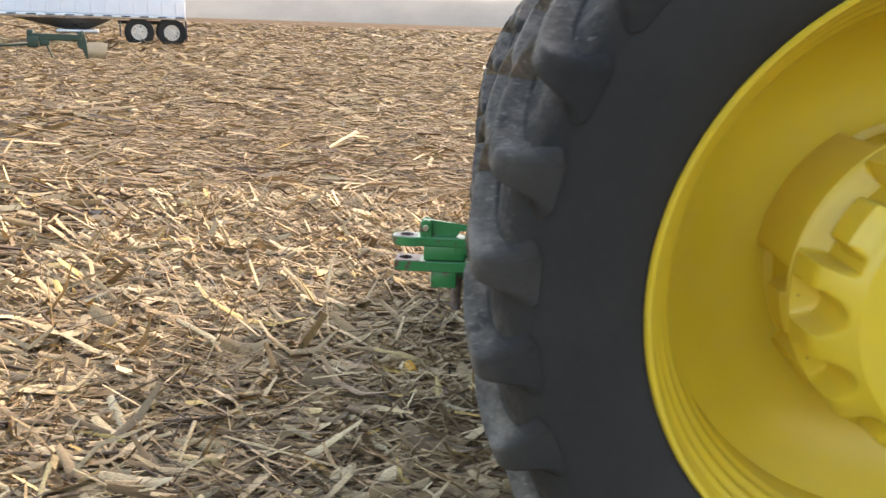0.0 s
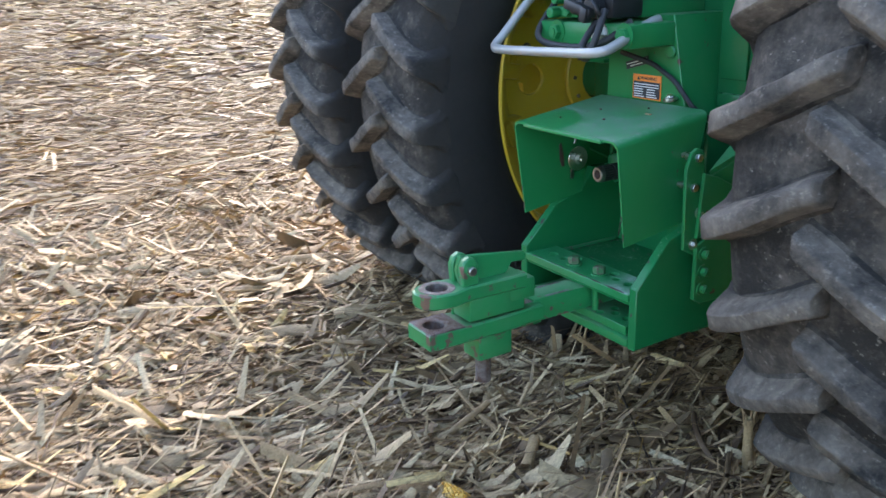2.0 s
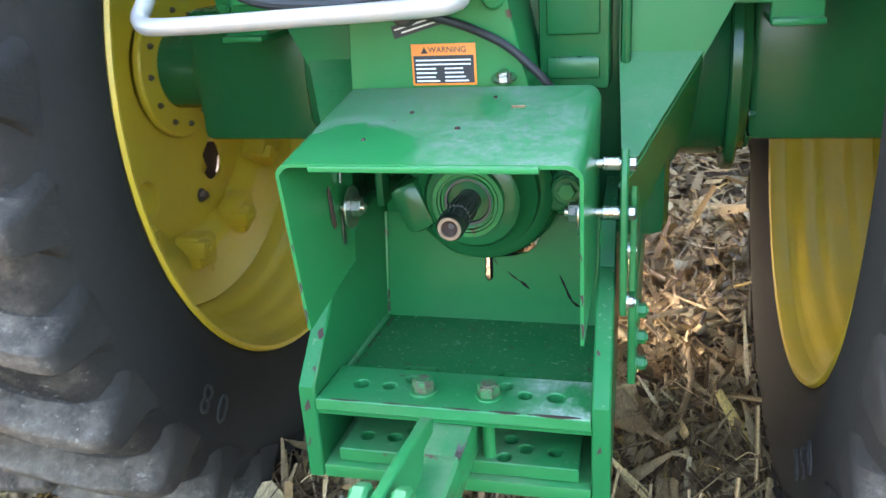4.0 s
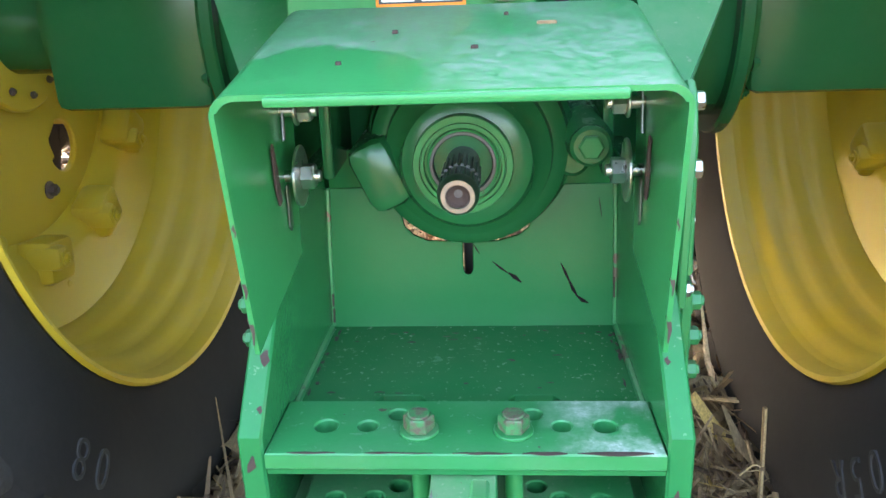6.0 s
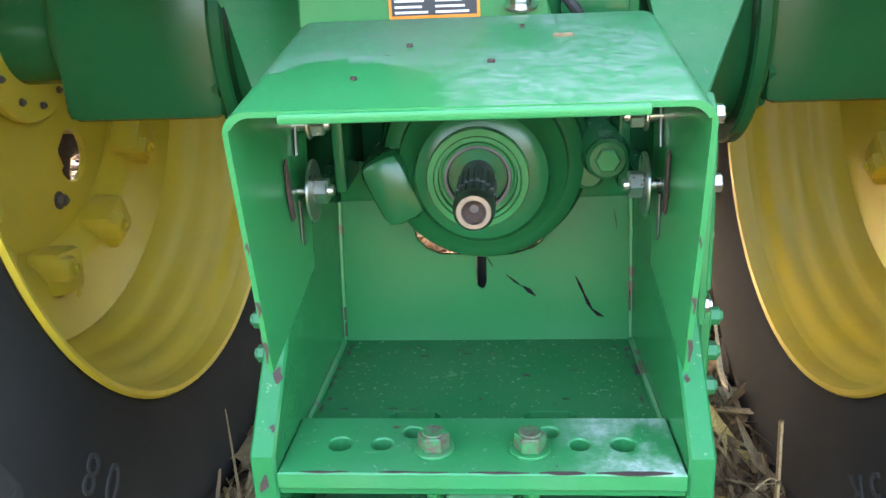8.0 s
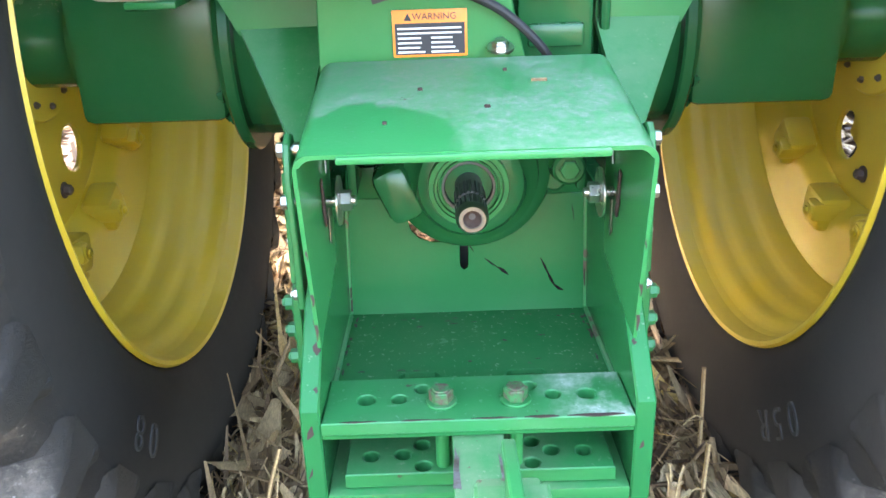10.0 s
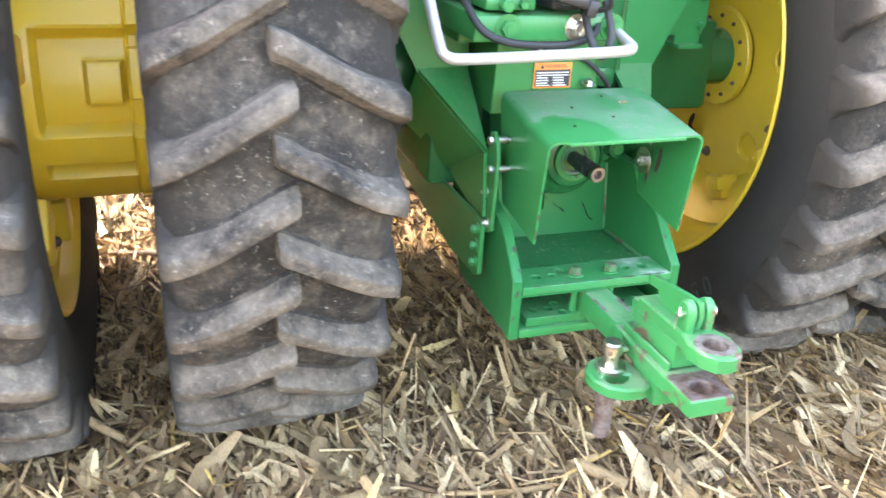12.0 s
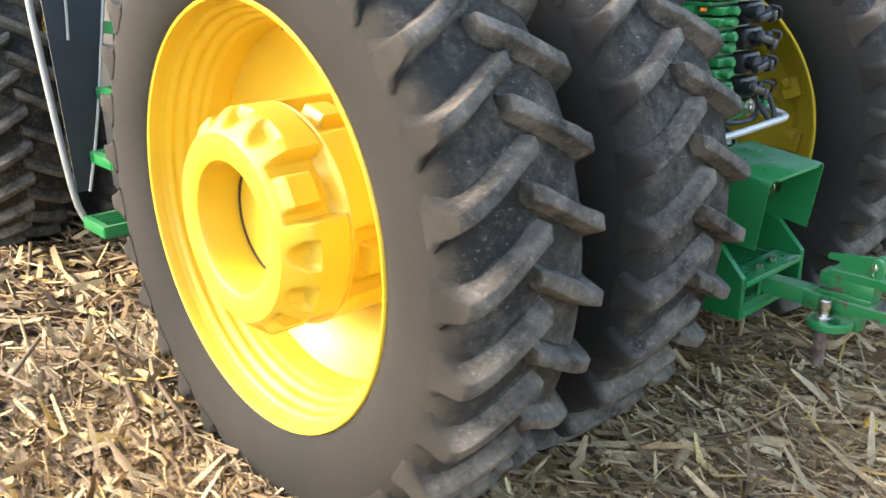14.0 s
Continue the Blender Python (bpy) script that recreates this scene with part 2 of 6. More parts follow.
def straw_material(name, stops, rough=0.58):
    """Dry plant matter: a tone for each piece, fibres along it, brown mould in patches."""
    m, n, l, b = material(name, rough)
    g = n.new("ShaderNodeNewGeometry")
    col = ramp(n, l, g.outputs["Random Per Island"], stops)
    fibre = ramp(n, l, noise_node(n, l, 60.0, 5.0, 0.7, stretch=(4.5, 0.6, 3.0)), [(0.36, (0, 0, 0)), (0.62, (1, 1, 1))])
    col = mix(n, l, math_node(n, l, "MULTIPLY", fibre, 0.55), col, (0.115, 0.073, 0.040))
    mould = ramp(n, l, noise_node(n, l, 26.0, 7.0, 0.75), [(0.54, (0, 0, 0)), (0.66, (1, 1, 1))])
    col = mix(n, l, math_node(n, l, "MULTIPLY", mould, 0.42), col, (0.075, 0.050, 0.034))
    l.new(col, b.inputs["Base Color"])
    bump(n, l, b, fibre, 0.35, 0.002)
    b.inputs["Specular IOR Level"].default_value = 0.36
    return m


STRAW = straw_material("dry corn residue", [(0.0, (0.053, 0.031, 0.016)), (0.18, (0.138, 0.083, 0.040)), (0.38, (0.302, 0.192, 0.089)), (0.62, (0.477, 0.322, 0.153)), (0.86, (0.710, 0.511, 0.259)), (0.955, (0.742, 0.542, 0.283)), (1.0, (0.700, 0.429, 0.083))])
HUSK = straw_material("pale corn husks", [(0.0, (0.180, 0.116, 0.055)), (0.3, (0.403, 0.279, 0.137)), (0.65, (0.604, 0.440, 0.228)), (0.88, (0.800, 0.628, 0.355)), (0.95, (0.800, 0.622, 0.338)), (1.0, (0.742, 0.494, 0.125))])


def soil_material():
    m, n, l, b = material("soil under corn residue", 0.95)
    f = noise_node(n, l, 1.3, 8.0, 0.65)
    fine = noise_node(n, l, 26.0, 8.0, 0.8, stretch=(1.0, 0.35, 1.0))
    soil = mix(n, l, f, (0.030, 0.020, 0.013), (0.075, 0.050, 0.033))
    cover = ramp(n, l, fine, [(0.40, (0, 0, 0)), (0.56, (1, 1, 1))])
    col = mix(n, l, cover, soil, mix(n, l, noise_node(n, l, 9.0, 5.0, 0.7), (0.090, 0.054, 0.029), (0.23, 0.150, 0.084)))
    l.new(col, b.inputs["Base Color"])
    b.inputs["Specular IOR Level"].default_value = 0.05
    bump(n, l, b, fine, 0.8, 0.04)
    return m


SOIL = soil_material()

# ---------- mesh helpers ----------


def finish(name, bm, mat, parent=None, label="", smooth=True, angle=35):
    me = bpy.data.meshes.new(name)
    bmesh.ops.recalc_face_normals(bm, faces=bm.faces[:])
    bm.to_mesh(me)
    bm.free()
    for mm in (mat if isinstance(mat, (list, tuple)) else [mat]):
        me.materials.append(mm)
    if smooth:
        me.polygons.foreach_set("use_smooth", [True] * len(me.polygons))
        me.set_sharp_from_angle(angle=radians(angle))
    ob = new(name, me)
    if parent:
        ob.parent = parent
    if label:
        ob["label"] = label
    return ob


def part(name, bm, mat, parent, label="", **kw):
    return finish(name, bm, mat, parent, label, **kw)


def thing(name, label, category, at=(0, 0, 0), group=""):
    e = new(name)
    e.location = at
    e.empty_display_size = 0.2
    return tagged(e, label, category, group)


def merge(bm, tmp, m=None):
    me = bpy.data.meshes.new("tmp")
    tmp.to_mesh(me)
    tmp.free()
    if m is not None:
        me.transform(m)
    bm.from_mesh(me)
    bpy.data.meshes.remove(me)
    return bm


def box(bm, lo, hi, bevel=0.003, m=None, seg=2):
    t = bmesh.new()
    bmesh.ops.create_cube(t, size=1.0)
    c = [(a + b) / 2 for a, b in zip(lo, hi)]
    s = [abs(b - a) for a, b in zip(lo, hi)]
    for v in t.verts:
        v.co = Vector((c[0] + v.co.x * s[0], c[1] + v.co.y * s[1], c[2] + v.co.z * s[2]))
    if bevel:
        bmesh.ops.bevel(t, geom=t.edges[:], offset=min(bevel, min(s) * 0.45), segments=seg, affect="EDGES", profile=0.5)
    return merge(bm, t, m)


def frame_of(p, q):
    """A turn that lays local z along p to q, and moves the origin to p."""
    d = Vector(q) - Vector(p)
    return Matrix.Translation(p) @ d.to_track_quat("Z", "Y").to_matrix().to_4x4()


def lathe(bm, profile, seg=32, m=None, closed=False):
    """profile: (radius, height along local z)."""
    t = bmesh.new()
    rings = []
    for r, z in profile:
        if r < 1e-6:
            rings.append([t.verts.new((0, 0, z))])
        else:
            rings.append([t.verts.new((r * math.cos(2 * math.pi * i / seg), r * math.sin(2 * math.pi * i / seg), z)) for i in range(seg)])
    pairs = list(zip(rings, rings[1:])) + ([(rings[-1], rings[0])] if closed else [])
    for a, b in pairs:
        for i in range(seg):
            j = (i + 1) % seg
            if len(a) == 1 and len(b) == 1:
                continue
            if len(a) == 1:
                t.faces.new((a[0], b[j], b[i]))
            elif len(b) == 1:
                t.faces.new((a[i], a[j], b[0]))
            else:
                t.faces.new((a[i], a[j], b[j], b[i]))
    return merge(bm, t, m)


def rod(bm, p, q, r, seg=16, bevel=0.0, r2=None):
    h = (Vector(q) - Vector(p)).length
    r2 = r if r2 is None else r2
    b = bevel
    prof = [(0, 0), (r - b, 0), (r, b), (r2, h - b), (r2 - b, h), (0, h)] if b else [(0, 0), (r, 0), (r2, h), (0, h)]
    return lathe(bm, prof, seg, frame_of(p, q))


def ring(bm, p, q, r_in, r_out, seg=32, bevel=0.002):
    h = (Vector(q) - Vector(p)).length
    b = bevel
    return lathe(bm, [(r_in, b), (r_in + b, 0), (r_out - b, 0), (r_out, b), (r_out, h - b), (r_out - b, h), (r_in + b, h), (r_in, h - b)], seg, frame_of(p, q), closed=True)


def circle(cx, cy, r, seg=14, ry=None):
    ry = r if ry is None else ry
    return [(cx + r * math.cos(2 * math.pi * i / seg), cy + ry * math.sin(2 * math.pi * i / seg)) for i in range(seg)]


def plate(bm, outline, holes, thick, m=None, bevel=0.002, seg=1):
    """A flat plate: outline and holes as 2D loops in local x, y; thickness along local z from 0."""
    t = bmesh.new()
    edges = []
    for loop in [outline, *holes]:
        vs = [t.verts.new((x, y, 0)) for x, y in loop]
        edges += [t.edges.new((a, b)) for a, b in zip(vs, vs[1:] + vs[:1])]
    bmesh.ops.triangle_fill(t, use_beauty=True, use_dissolve=False, edges=edges)
    bmesh.ops.recalc_face_normals(t, faces=t.faces[:])
    got = bmesh.ops.extrude_face_region(t, geom=t.faces[:])
    bmesh.ops.translate(t, vec=(0, 0, thick), verts=[g for g in got["geom"] if isinstance(g, bmesh.types.BMVert)])
    bmesh.ops.recalc_face_normals(t, faces=t.faces[:])
    if bevel:
        rim = [e for e in t.edges if len(e.link_faces) == 2 and e.calc_face_angle(0) > 1.2 and abs(e.verts[0].co.z - e.verts[1].co.z) < 1e-6]
        bmesh.ops.bevel(t, geom=rim, offset=min(bevel, thick * 0.3), segments=seg, affect="EDGES")
    return merge(bm, t, m)


def tube(bm, points, r, seg=10, smooth_steps=4):
    """A round tube along points, its corners rounded by Catmull-Rom steps."""
    pts = [Vector(p) for p in points]
    if smooth_steps > 1 and len(pts) > 2:
        ext = [pts[0] * 2 - pts[1]] + pts + [pts[-1] * 2 - pts[-2]]
        out = []
        for a, b, c, d in zip(ext, ext[1:], ext[2:], ext[3:]):
            for k in range(smooth_steps):
                s = k / smooth_steps
                out.append(0.5 * ((2 * b) + (c - a) * s + (2 * a - 5 * b + 4 * c - d) * s * s + (3 * b - a - 3 * c + d) * s ** 3))
        pts = out + [pts[-1]]
    t = bmesh.new()
    rings, ref = [], None
    for i, p in enumerate(pts):
        d = (pts[min(i + 1, len(pts) - 1)] - pts[max(i - 1, 0)]).normalized()
        if ref is None:
            ref = d.orthogonal().normalized()
        ref = (ref - d * ref.dot(d)).normalized()
        bi = d.cross(ref)
        rings.append([t.verts.new(p + r * (ref * math.cos(2 * math.pi * k / seg) + bi * math.sin(2 * math.pi * k / seg))) for k in range(seg)])
    for a, b in zip(rings, rings[1:]):
        for k in range(seg):
            j = (k + 1) % seg
            t.faces.new((a[k], a[j], b[j], b[k]))
    t.faces.new(rings[0][::-1])
    t.faces.new(rings[-1])
    return merge(bm, t)


def hexagon(bm, p, q, r):
    return rod(bm, p, q, r, 6, min(0.0015, r * 0.15))


def bolt(bm, p, axis, r=0.011, head=0.010, washer=True):
    """A hexagon head with its washer, standing at p along axis."""
    p, a = Vector(p), Vector(axis).normalized()
    if washer:
        rod(bm, p, p + a * 0.003, r * 1.55, 16)
    hexagon(bm, p + a * 0.002, p + a * (0.003 + head), r)
    rod(bm, p + a * (0.003 + head), p + a * (0.006 + head), r * 0.55, 10)
    return bm


YZ = Matrix(((0, 0, 1, 0), (1, 0, 0, 0), (0, 1, 0, 0), (0, 0, 0, 1)))      # local (x, y, z) to world (y, z, x)
XZ = Matrix(((1, 0, 0, 0), (0, 0, -1, 0), (0, 1, 0, 0), (0, 0, 0, 1)))     # local (x, y, z) to world (x, z, -y)


def at_x(x):
    return Matrix.Translation((x, 0, 0)) @ YZ


def at_y(y):
    return Matrix.Translation((0, y, 0)) @ XZ


# ---------- ground ----------


def smooth_rise(x, y):
    """The field: level round the tractor, climbing gently away from it."""
    d = np.maximum(0.0, np.hypot(x, y) - 6.0)
    return 0.0115 * d * d / (d + 1.0) * np.exp(-np.maximum(0.0, d - 40.0) / 160.0)


def ground():
    bm = bmesh.new()
    radii = [0, 1, 2, 3, 4, 5, 6, 7, 8, 10, 12, 15, 18, 22, 27, 34, 44, 60, 85, 120, 180, 280, 450, 800, 1500, 3000]
    seg = 96
    rings = []
    for r in radii:
        if r == 0:
            rings.append([bm.verts.new((0, 0, 0))])
            continue
        row = []
        for i in range(seg):
            a = 2 * math.pi * i / seg
            x, y = r * math.cos(a), r * math.sin(a)
            z = float(smooth_rise(x, y)) + (0.012 * noise.noise((x * 0.9, y * 0.9, 0)) if r < 10 else 0.1 * noise.noise((x * 0.05, y * 0.05, 3)))
            row.append(bm.verts.new((x, y, z)))
        rings.append(row)
    for a, b in zip(rings, rings[1:]):
        for i in range(seg):
            j = (i + 1) % seg
            bm.faces.new((a[0], b[i], b[j]) if len(a) == 1 else (a[i], b[i], b[j], a[j]))
    ob = finish("ground", bm, SOIL)
    return tagged(ob, "harvested corn field soil covered with dry residue", "field", kind="structure")


ground()

# ---------- tractor ----------
AXLE_Z = 0.914
INNER_X, OUTER_X = 0.778, 1.470
TYRE_R, RIM_R = 1.012, 0.662
tractor = thing("tractor", "large green and yellow farm tractor with dual rear wheels", "tractor")

TURN_X = Matrix.Rotation(radians(90), 4, "Y")      # local z to world x


def tyre_mesh():
    half = [(0.190, 0.652), (0.203, 0.664), (0.215, 0.68), (0.232, 0.73), (0.241, 0.79), (0.240, 0.85), (0.2365, 0.878), (0.226, 0.910), (0.208, 0.934), (0.178, 0.949), (0.12, 0.957), (0.0, 0.960)]
    prof = [(r, -x) for x, r in half] + [(r, x) for x, r in half[-2::-1]] + [(0.70, 0.17), (0.70, -0.17)]
    bm = bmesh.new()
    lathe(bm, prof, 96, TURN_X, closed=True)
    for f in bm.faces:
        c = f.calc_center_median()
        if math.hypot(c.y, c.z) > 0.870:
            f.material_index = 1
    return bm


def lug_mesh(side, seed):
    """One worn bar of the tread, from the middle of the tyre to its shoulder, with rounded and lumpy edges."""
    st = [(-0.024, 0.071, TYRE_R - 0.040, 0.953, 0.034), (-0.021, 0.070, TYRE_R - 0.007, 0.950, 0.044), (-0.014, 0.067, TYRE_R - 0.001, 0.948, 0.050), (0.012, 0.054, TYRE_R, 0.947, 0.051), (0.045, 0.036, TYRE_R, 0.946, 0.049), (0.085, 0.012, TYRE_R - 0.001, 0.945, 0.049), (0.13, -0.014, TYRE_R - 0.003, 0.940, 0.050), (0.170, -0.034, TYRE_R - 0.007, 0.930, 0.052), (0.200, -0.047, TYRE_R - 0.012, 0.914, 0.053), (0.222, -0.055, TYRE_R - 0.018, 0.902, 0.054), (0.2335, -0.059, TYRE_R - 0.025, 0.893, 0.055), (0.2385, -0.061, TYRE_R - 0.036, 0.886, 0.058), (0.2415, -0.064, TYRE_R - 0.075, 0.878, 0.066), (0.2425, -0.066, TYRE_R - 0.112, 0.872, 0.078), (0.2405, -0.067, TYRE_R - 0.134, 0.868, 0.090)]
    bm = bmesh.new()
    rows = []
    for x, a, top, base, w in st:
        row = []
        top = max(top, base + 0.004)
        rise = top - base
        flank = 0.26 * rise + 0.004
        for off, h in ((-0.5 * w - 1.9 * flank, 0.0), (-0.5 * w - 0.75 * flank, 0.30), (-0.5 * w - 0.10 * flank, 0.90), (-0.475 * w, 0.975), (-0.40 * w, 1.0), (0.0, 1.006), (0.40 * w, 1.0), (0.475 * w, 0.975), (0.5 * w + 0.10 * flank, 0.90), (0.5 * w + 0.75 * flank, 0.30), (0.5 * w + 1.9 * flank, 0.0)):
            r = base + rise * h
            j = noise.noise((x * 26 + seed * 7.3, off * 30, side * 3.0 + seed)) * 0.0040 + noise.noise((x * 95 + seed, off * 90, seed * 2.0)) * 0.0022
            ang = a + (off * 0.80 + j * 0.9) / r
            r += j * (1.0 if h > 0.5 else 0.2)
            row.append(bm.verts.new((side * x, -r * math.cos(ang), r * math.sin(ang))))
        rows.append(row)
    for p, q in zip(rows, rows[1:]):
        for k in range(10):
            f = bm.faces.new((p[k], p[k + 1], q[k + 1], q[k]))
            f.material_index = 1 if k in (0, 9) else 0
    bm.faces.new(rows[0])
    bm.faces.new(rows[-1]).material_index = 0
    me = finish("tread_lug", bm, [LUG, GROOVE, TYRE], angle=38)
    data = me.data
    bpy.data.objects.remove(me)
    return data


LUG_COUNT = 31
LUGS = {(s, k): lug_mesh(s, k) for s in (-1, 1) for k in range(5)}
tyre_first = part("tyre", tyre_mesh(), [TYRE, GROOVE], tractor, "black agricultural tyre with muddy chevron lugs")
TYRE_DATA = tyre_first.data
bpy.data.objects.remove(tyre_first)


def wheel_tyre(x, y, phase):
    ob = new("tyre", TYRE_DATA)
    ob.parent = tractor
    ob.location = (x, y, AXLE_Z)
    ob["label"] = "black agricultural tyre with dusty chevron lugs"
    for side in (-1, 1):
        for i in range(LUG_COUNT):
            o = new("tread_lug", LUGS[side, (i * 3 + i // 7) % 5])
            o.parent = ob
            o.rotation_euler = (-2 * math.pi * (i + phase + (0.5 if side > 0 else 0.0)) / LUG_COUNT, 0, 0)
    return ob


def rim_profile(out, outer_wheel):
    """Rolled rim section, out: +1 when the deep side looks to +x. Radius, x."""
    lip = [(0.662, 0.204), (0.657, 0.211), (0.649, 0.208), (0.643, 0.192)]
    if outer_wheel:
        waves = [(k / 36, 0.0030 * min(1.0, k / 6) * min(1.0, (36 - k) / 10)) for k in range(37)]
        deep = [(0.642 - 0.065 * f + w * math.sin(2 * math.pi * 3.6 * f), 0.172 - 0.142 * f) for f, w in waves]
    else:
        deep = [(0.6415, 0.174), (0.638, 0.160), (0.630, 0.147), (0.622, 0.138), (0.6165, 0.126), (0.6145, 0.110), (0.6125, 0.100), (0.606, 0.090), (0.601, 0.080), (0.599, 0.062), (0.597, 0.040), (0.594, 0.030), (0.587, 0.020), (0.583, 0.010), (0.581, -0.010)]
    back = [(0.574, -0.060), (0.583, -0.068), (0.585, -0.088), (0.597, -0.096), (0.600, -0.118), (0.613, -0.126), (0.617, -0.150), (0.631, -0.158), (0.637, -0.188), (0.646, -0.205), (0.655, -0.212), (0.662, -0.204)]
    inner = [(r, x * out) for r, x in lip + deep + back]
    outer = [(0.650, -0.190 * out), (0.640, -0.17 * out), (0.590, -0.05 * out), (0.605, 0.05 * out), (0.64, 0.17 * out), (0.650, 0.190 * out)]
    return inner + outer


def rim(x, y, out, outer_wheel):
    bm = bmesh.new()
    lathe(bm, rim_profile(out, outer_wheel), 128, TURN_X, closed=True)
    ob = part("rim", bm, YELLOW, tractor, "yellow painted steel rim")
    ob.location = (x, y, AXLE_Z)
    return ob


def around(parent, ob, count, turn=0.0):
    """Copies of a part round the axle."""
    ob.rotation_euler = (turn, 0, 0)
    for k in range(1, count):
        o = new(ob.name.split(".")[0], ob.data)
        o.parent = parent
        o.rotation_euler = (turn + 2 * math.pi * k / count, 0, 0)


def inner_disc(parent, sx, turn):
    """Centre of an inner wheel: a windowed plate, a cone out to the rim, clamp pads with bolts."""
    m = Matrix.Diagonal((sx, 1, 1, 1))
    bm = bmesh.new()
    holes = [circle(0.305 * math.cos(a), 0.305 * math.sin(a), 0.054, 24) for a in (radians(-61 if sx < 0 else -69) + 2 * math.pi * k / 3 for k in range(3))]
    dents = [radians(-121 if sx < 0 else -126) + 2 * math.pi * k / 3 for k in range(3)]
    holes += [circle(0.330 * math.cos(a), 0.330 * math.sin(a), 0.045, 24) for a in dents]
    plate(bm, circle(0, 0, 0.415, 72), [circle(0, 0, 0.145, 32)] + holes, 0.014, m @ Matrix.Translation((0.105, 0, 0)) @ YZ, bevel=0.003)
    lathe(bm, [(0.413, 0.105), (0.425, 0.100), (0.445, 0.070), (0.465, 0.058), (0.530, 0.048), (0.574, 0.030), (0.574, 0.044), (0.53, 0.064), (0.47, 0.074), (0.452, 0.084), (0.43, 0.116), (0.413, 0.119)], 72, m @ TURN_X, closed=True)
    for a in dents:
        lathe(bm, [(0.0465, 0.105), (0.043, 0.124), (0.030, 0.132), (0, 0.134), (0, 0.138), (0.033, 0.136), (0.047, 0.126), (0.049, 0.118)], 24, m @ Matrix.Translation((0, 0.330 * math.cos(a), 0.330 * math.sin(a))) @ TURN_X)
    part("wheel_disc", bm, YELLOW, parent, "yellow wheel centre with round windows")
    b = bmesh.new()
    box(b, (0.028, -0.046, 0.405), (0.10, 0.046, 0.492), 0.014)
    box(b, (0.010, 0.006, 0.415), (0.08, 0.050, 0.462), 0.012)
    for v in b.verts:
        v.co.x *= sx
    around(parent, part("clamp_pad", b, YELLOW, parent), 12, turn)
    b = bmesh.new()
    bolt(b, (sx * 0.0105, 0.028, 0.438), (-sx, 0, 0), 0.010, 0.006)
    around(parent, part("bolt", b, YELLOW, parent), 12, turn)
    b = bmesh.new()
    rod(b, (sx * 0.050, 0.0, 0.512), (sx * 0.062, 0.0, 0.512), 0.010, 12, 0.002)
    around(parent, part("bolt", b, YELLOW, parent), 12, turn + 0.1)
    b = bmesh.new()
    box(b, (0.120, -0.034, 0.560), (0.160, 0.034, 0.618), 0.010)
    for v in b.verts:
        v.co.x *= sx
    around(parent, part("clamp_pad", b, YELLOW, parent), 12, turn + 0.1)
    b = bmesh.new()
    bolt(b, (sx * 0.160, 0.0, 0.588), (sx, 0, 0), 0.013, 0.012)
    around(parent, part("bolt", b, WORN, parent), 12, turn + 0.1)
    b = bmesh.new()
    bolt(b, (sx * 0.104, 0.0, 0.345), (-sx, 0, 0), 0.012, 0.014)
    around(parent, part("bolt", b, WORN, parent), 6, radians(-170 if sx < 0 else -179))
    b = bmesh.new()
    bolt(b, (sx * 0.118, 0.0, 0.400), (sx, 0, 0), 0.0165, 0.016)
    around(parent, part("bolt", b, WORN, parent), 13, radians(27 if sx < 0 else -27))


def outer_disc(parent, sx):
    """Centre of an outer wheel: a plain deep dish."""
    m = Matrix.Diagonal((sx, 1, 1, 1))
    bm = bmesh.new()
    lathe(bm, [(0.30, -0.150), (0.40, -0.150), (0.47, -0.135), (0.53, -0.095), (0.574, -0.050), (0.574, -0.066), (0.53, -0.112), (0.47, -0.152), (0.40, -0.166), (0.30, -0.166)], 96, m @ TURN_X, closed=True)
    part("wheel_disc", bm, YELLOW, parent, "smooth yellow dished wheel centre")
    b = bmesh.new()
    bolt(b, (sx * 0.03, 0.0, 0.568), (0, 0, -1), 0.006, 0.012)
    part("valve", b, WORN, parent)
    b = bmesh.new()
    bolt(b, (-sx * 0.166, 0.0, 0.50), (-sx, 0, 0), 0.014, 0.012)
    around(parent, part("bolt", b, WORN, parent), 12)
    b = bmesh.new()
    box(b, (-0.205, -0.055, 0.40), (-0.155, 0.055, 0.545), 0.012)
    for v in b.verts:
        v.co.x *= sx
    around(parent, part("clamp_pad", b, YELLOW, parent), 6, 0.26)


def axle_flange(parent, x, out):
    """Bolted ring on the axle end, in two halves."""
    bm = bmesh.new()
    ring(bm, (x, 0, 0), (x + 0.02, 0, 0), 0.09, 0.165, 48, 0.004)
    ob = part("axle_ring", bm, YELLOW, parent)
    b = bmesh.new()
    bolt(b, (x - 0.001 if out < 0 else x + 0.021, 0, 0.135), (out, 0, 0), 0.0075, 0.006, washer=False)
    f = part("bolt", b, WORN, parent)
    for k in range(1, 12):
        o = new("bolt", f.data)
        o.parent = parent
        o.rotation_euler = (2 * math.pi * k / 12, 0, 0)
    return ob


HUB_FACE, HUB_BACK = 1.695, 0.925


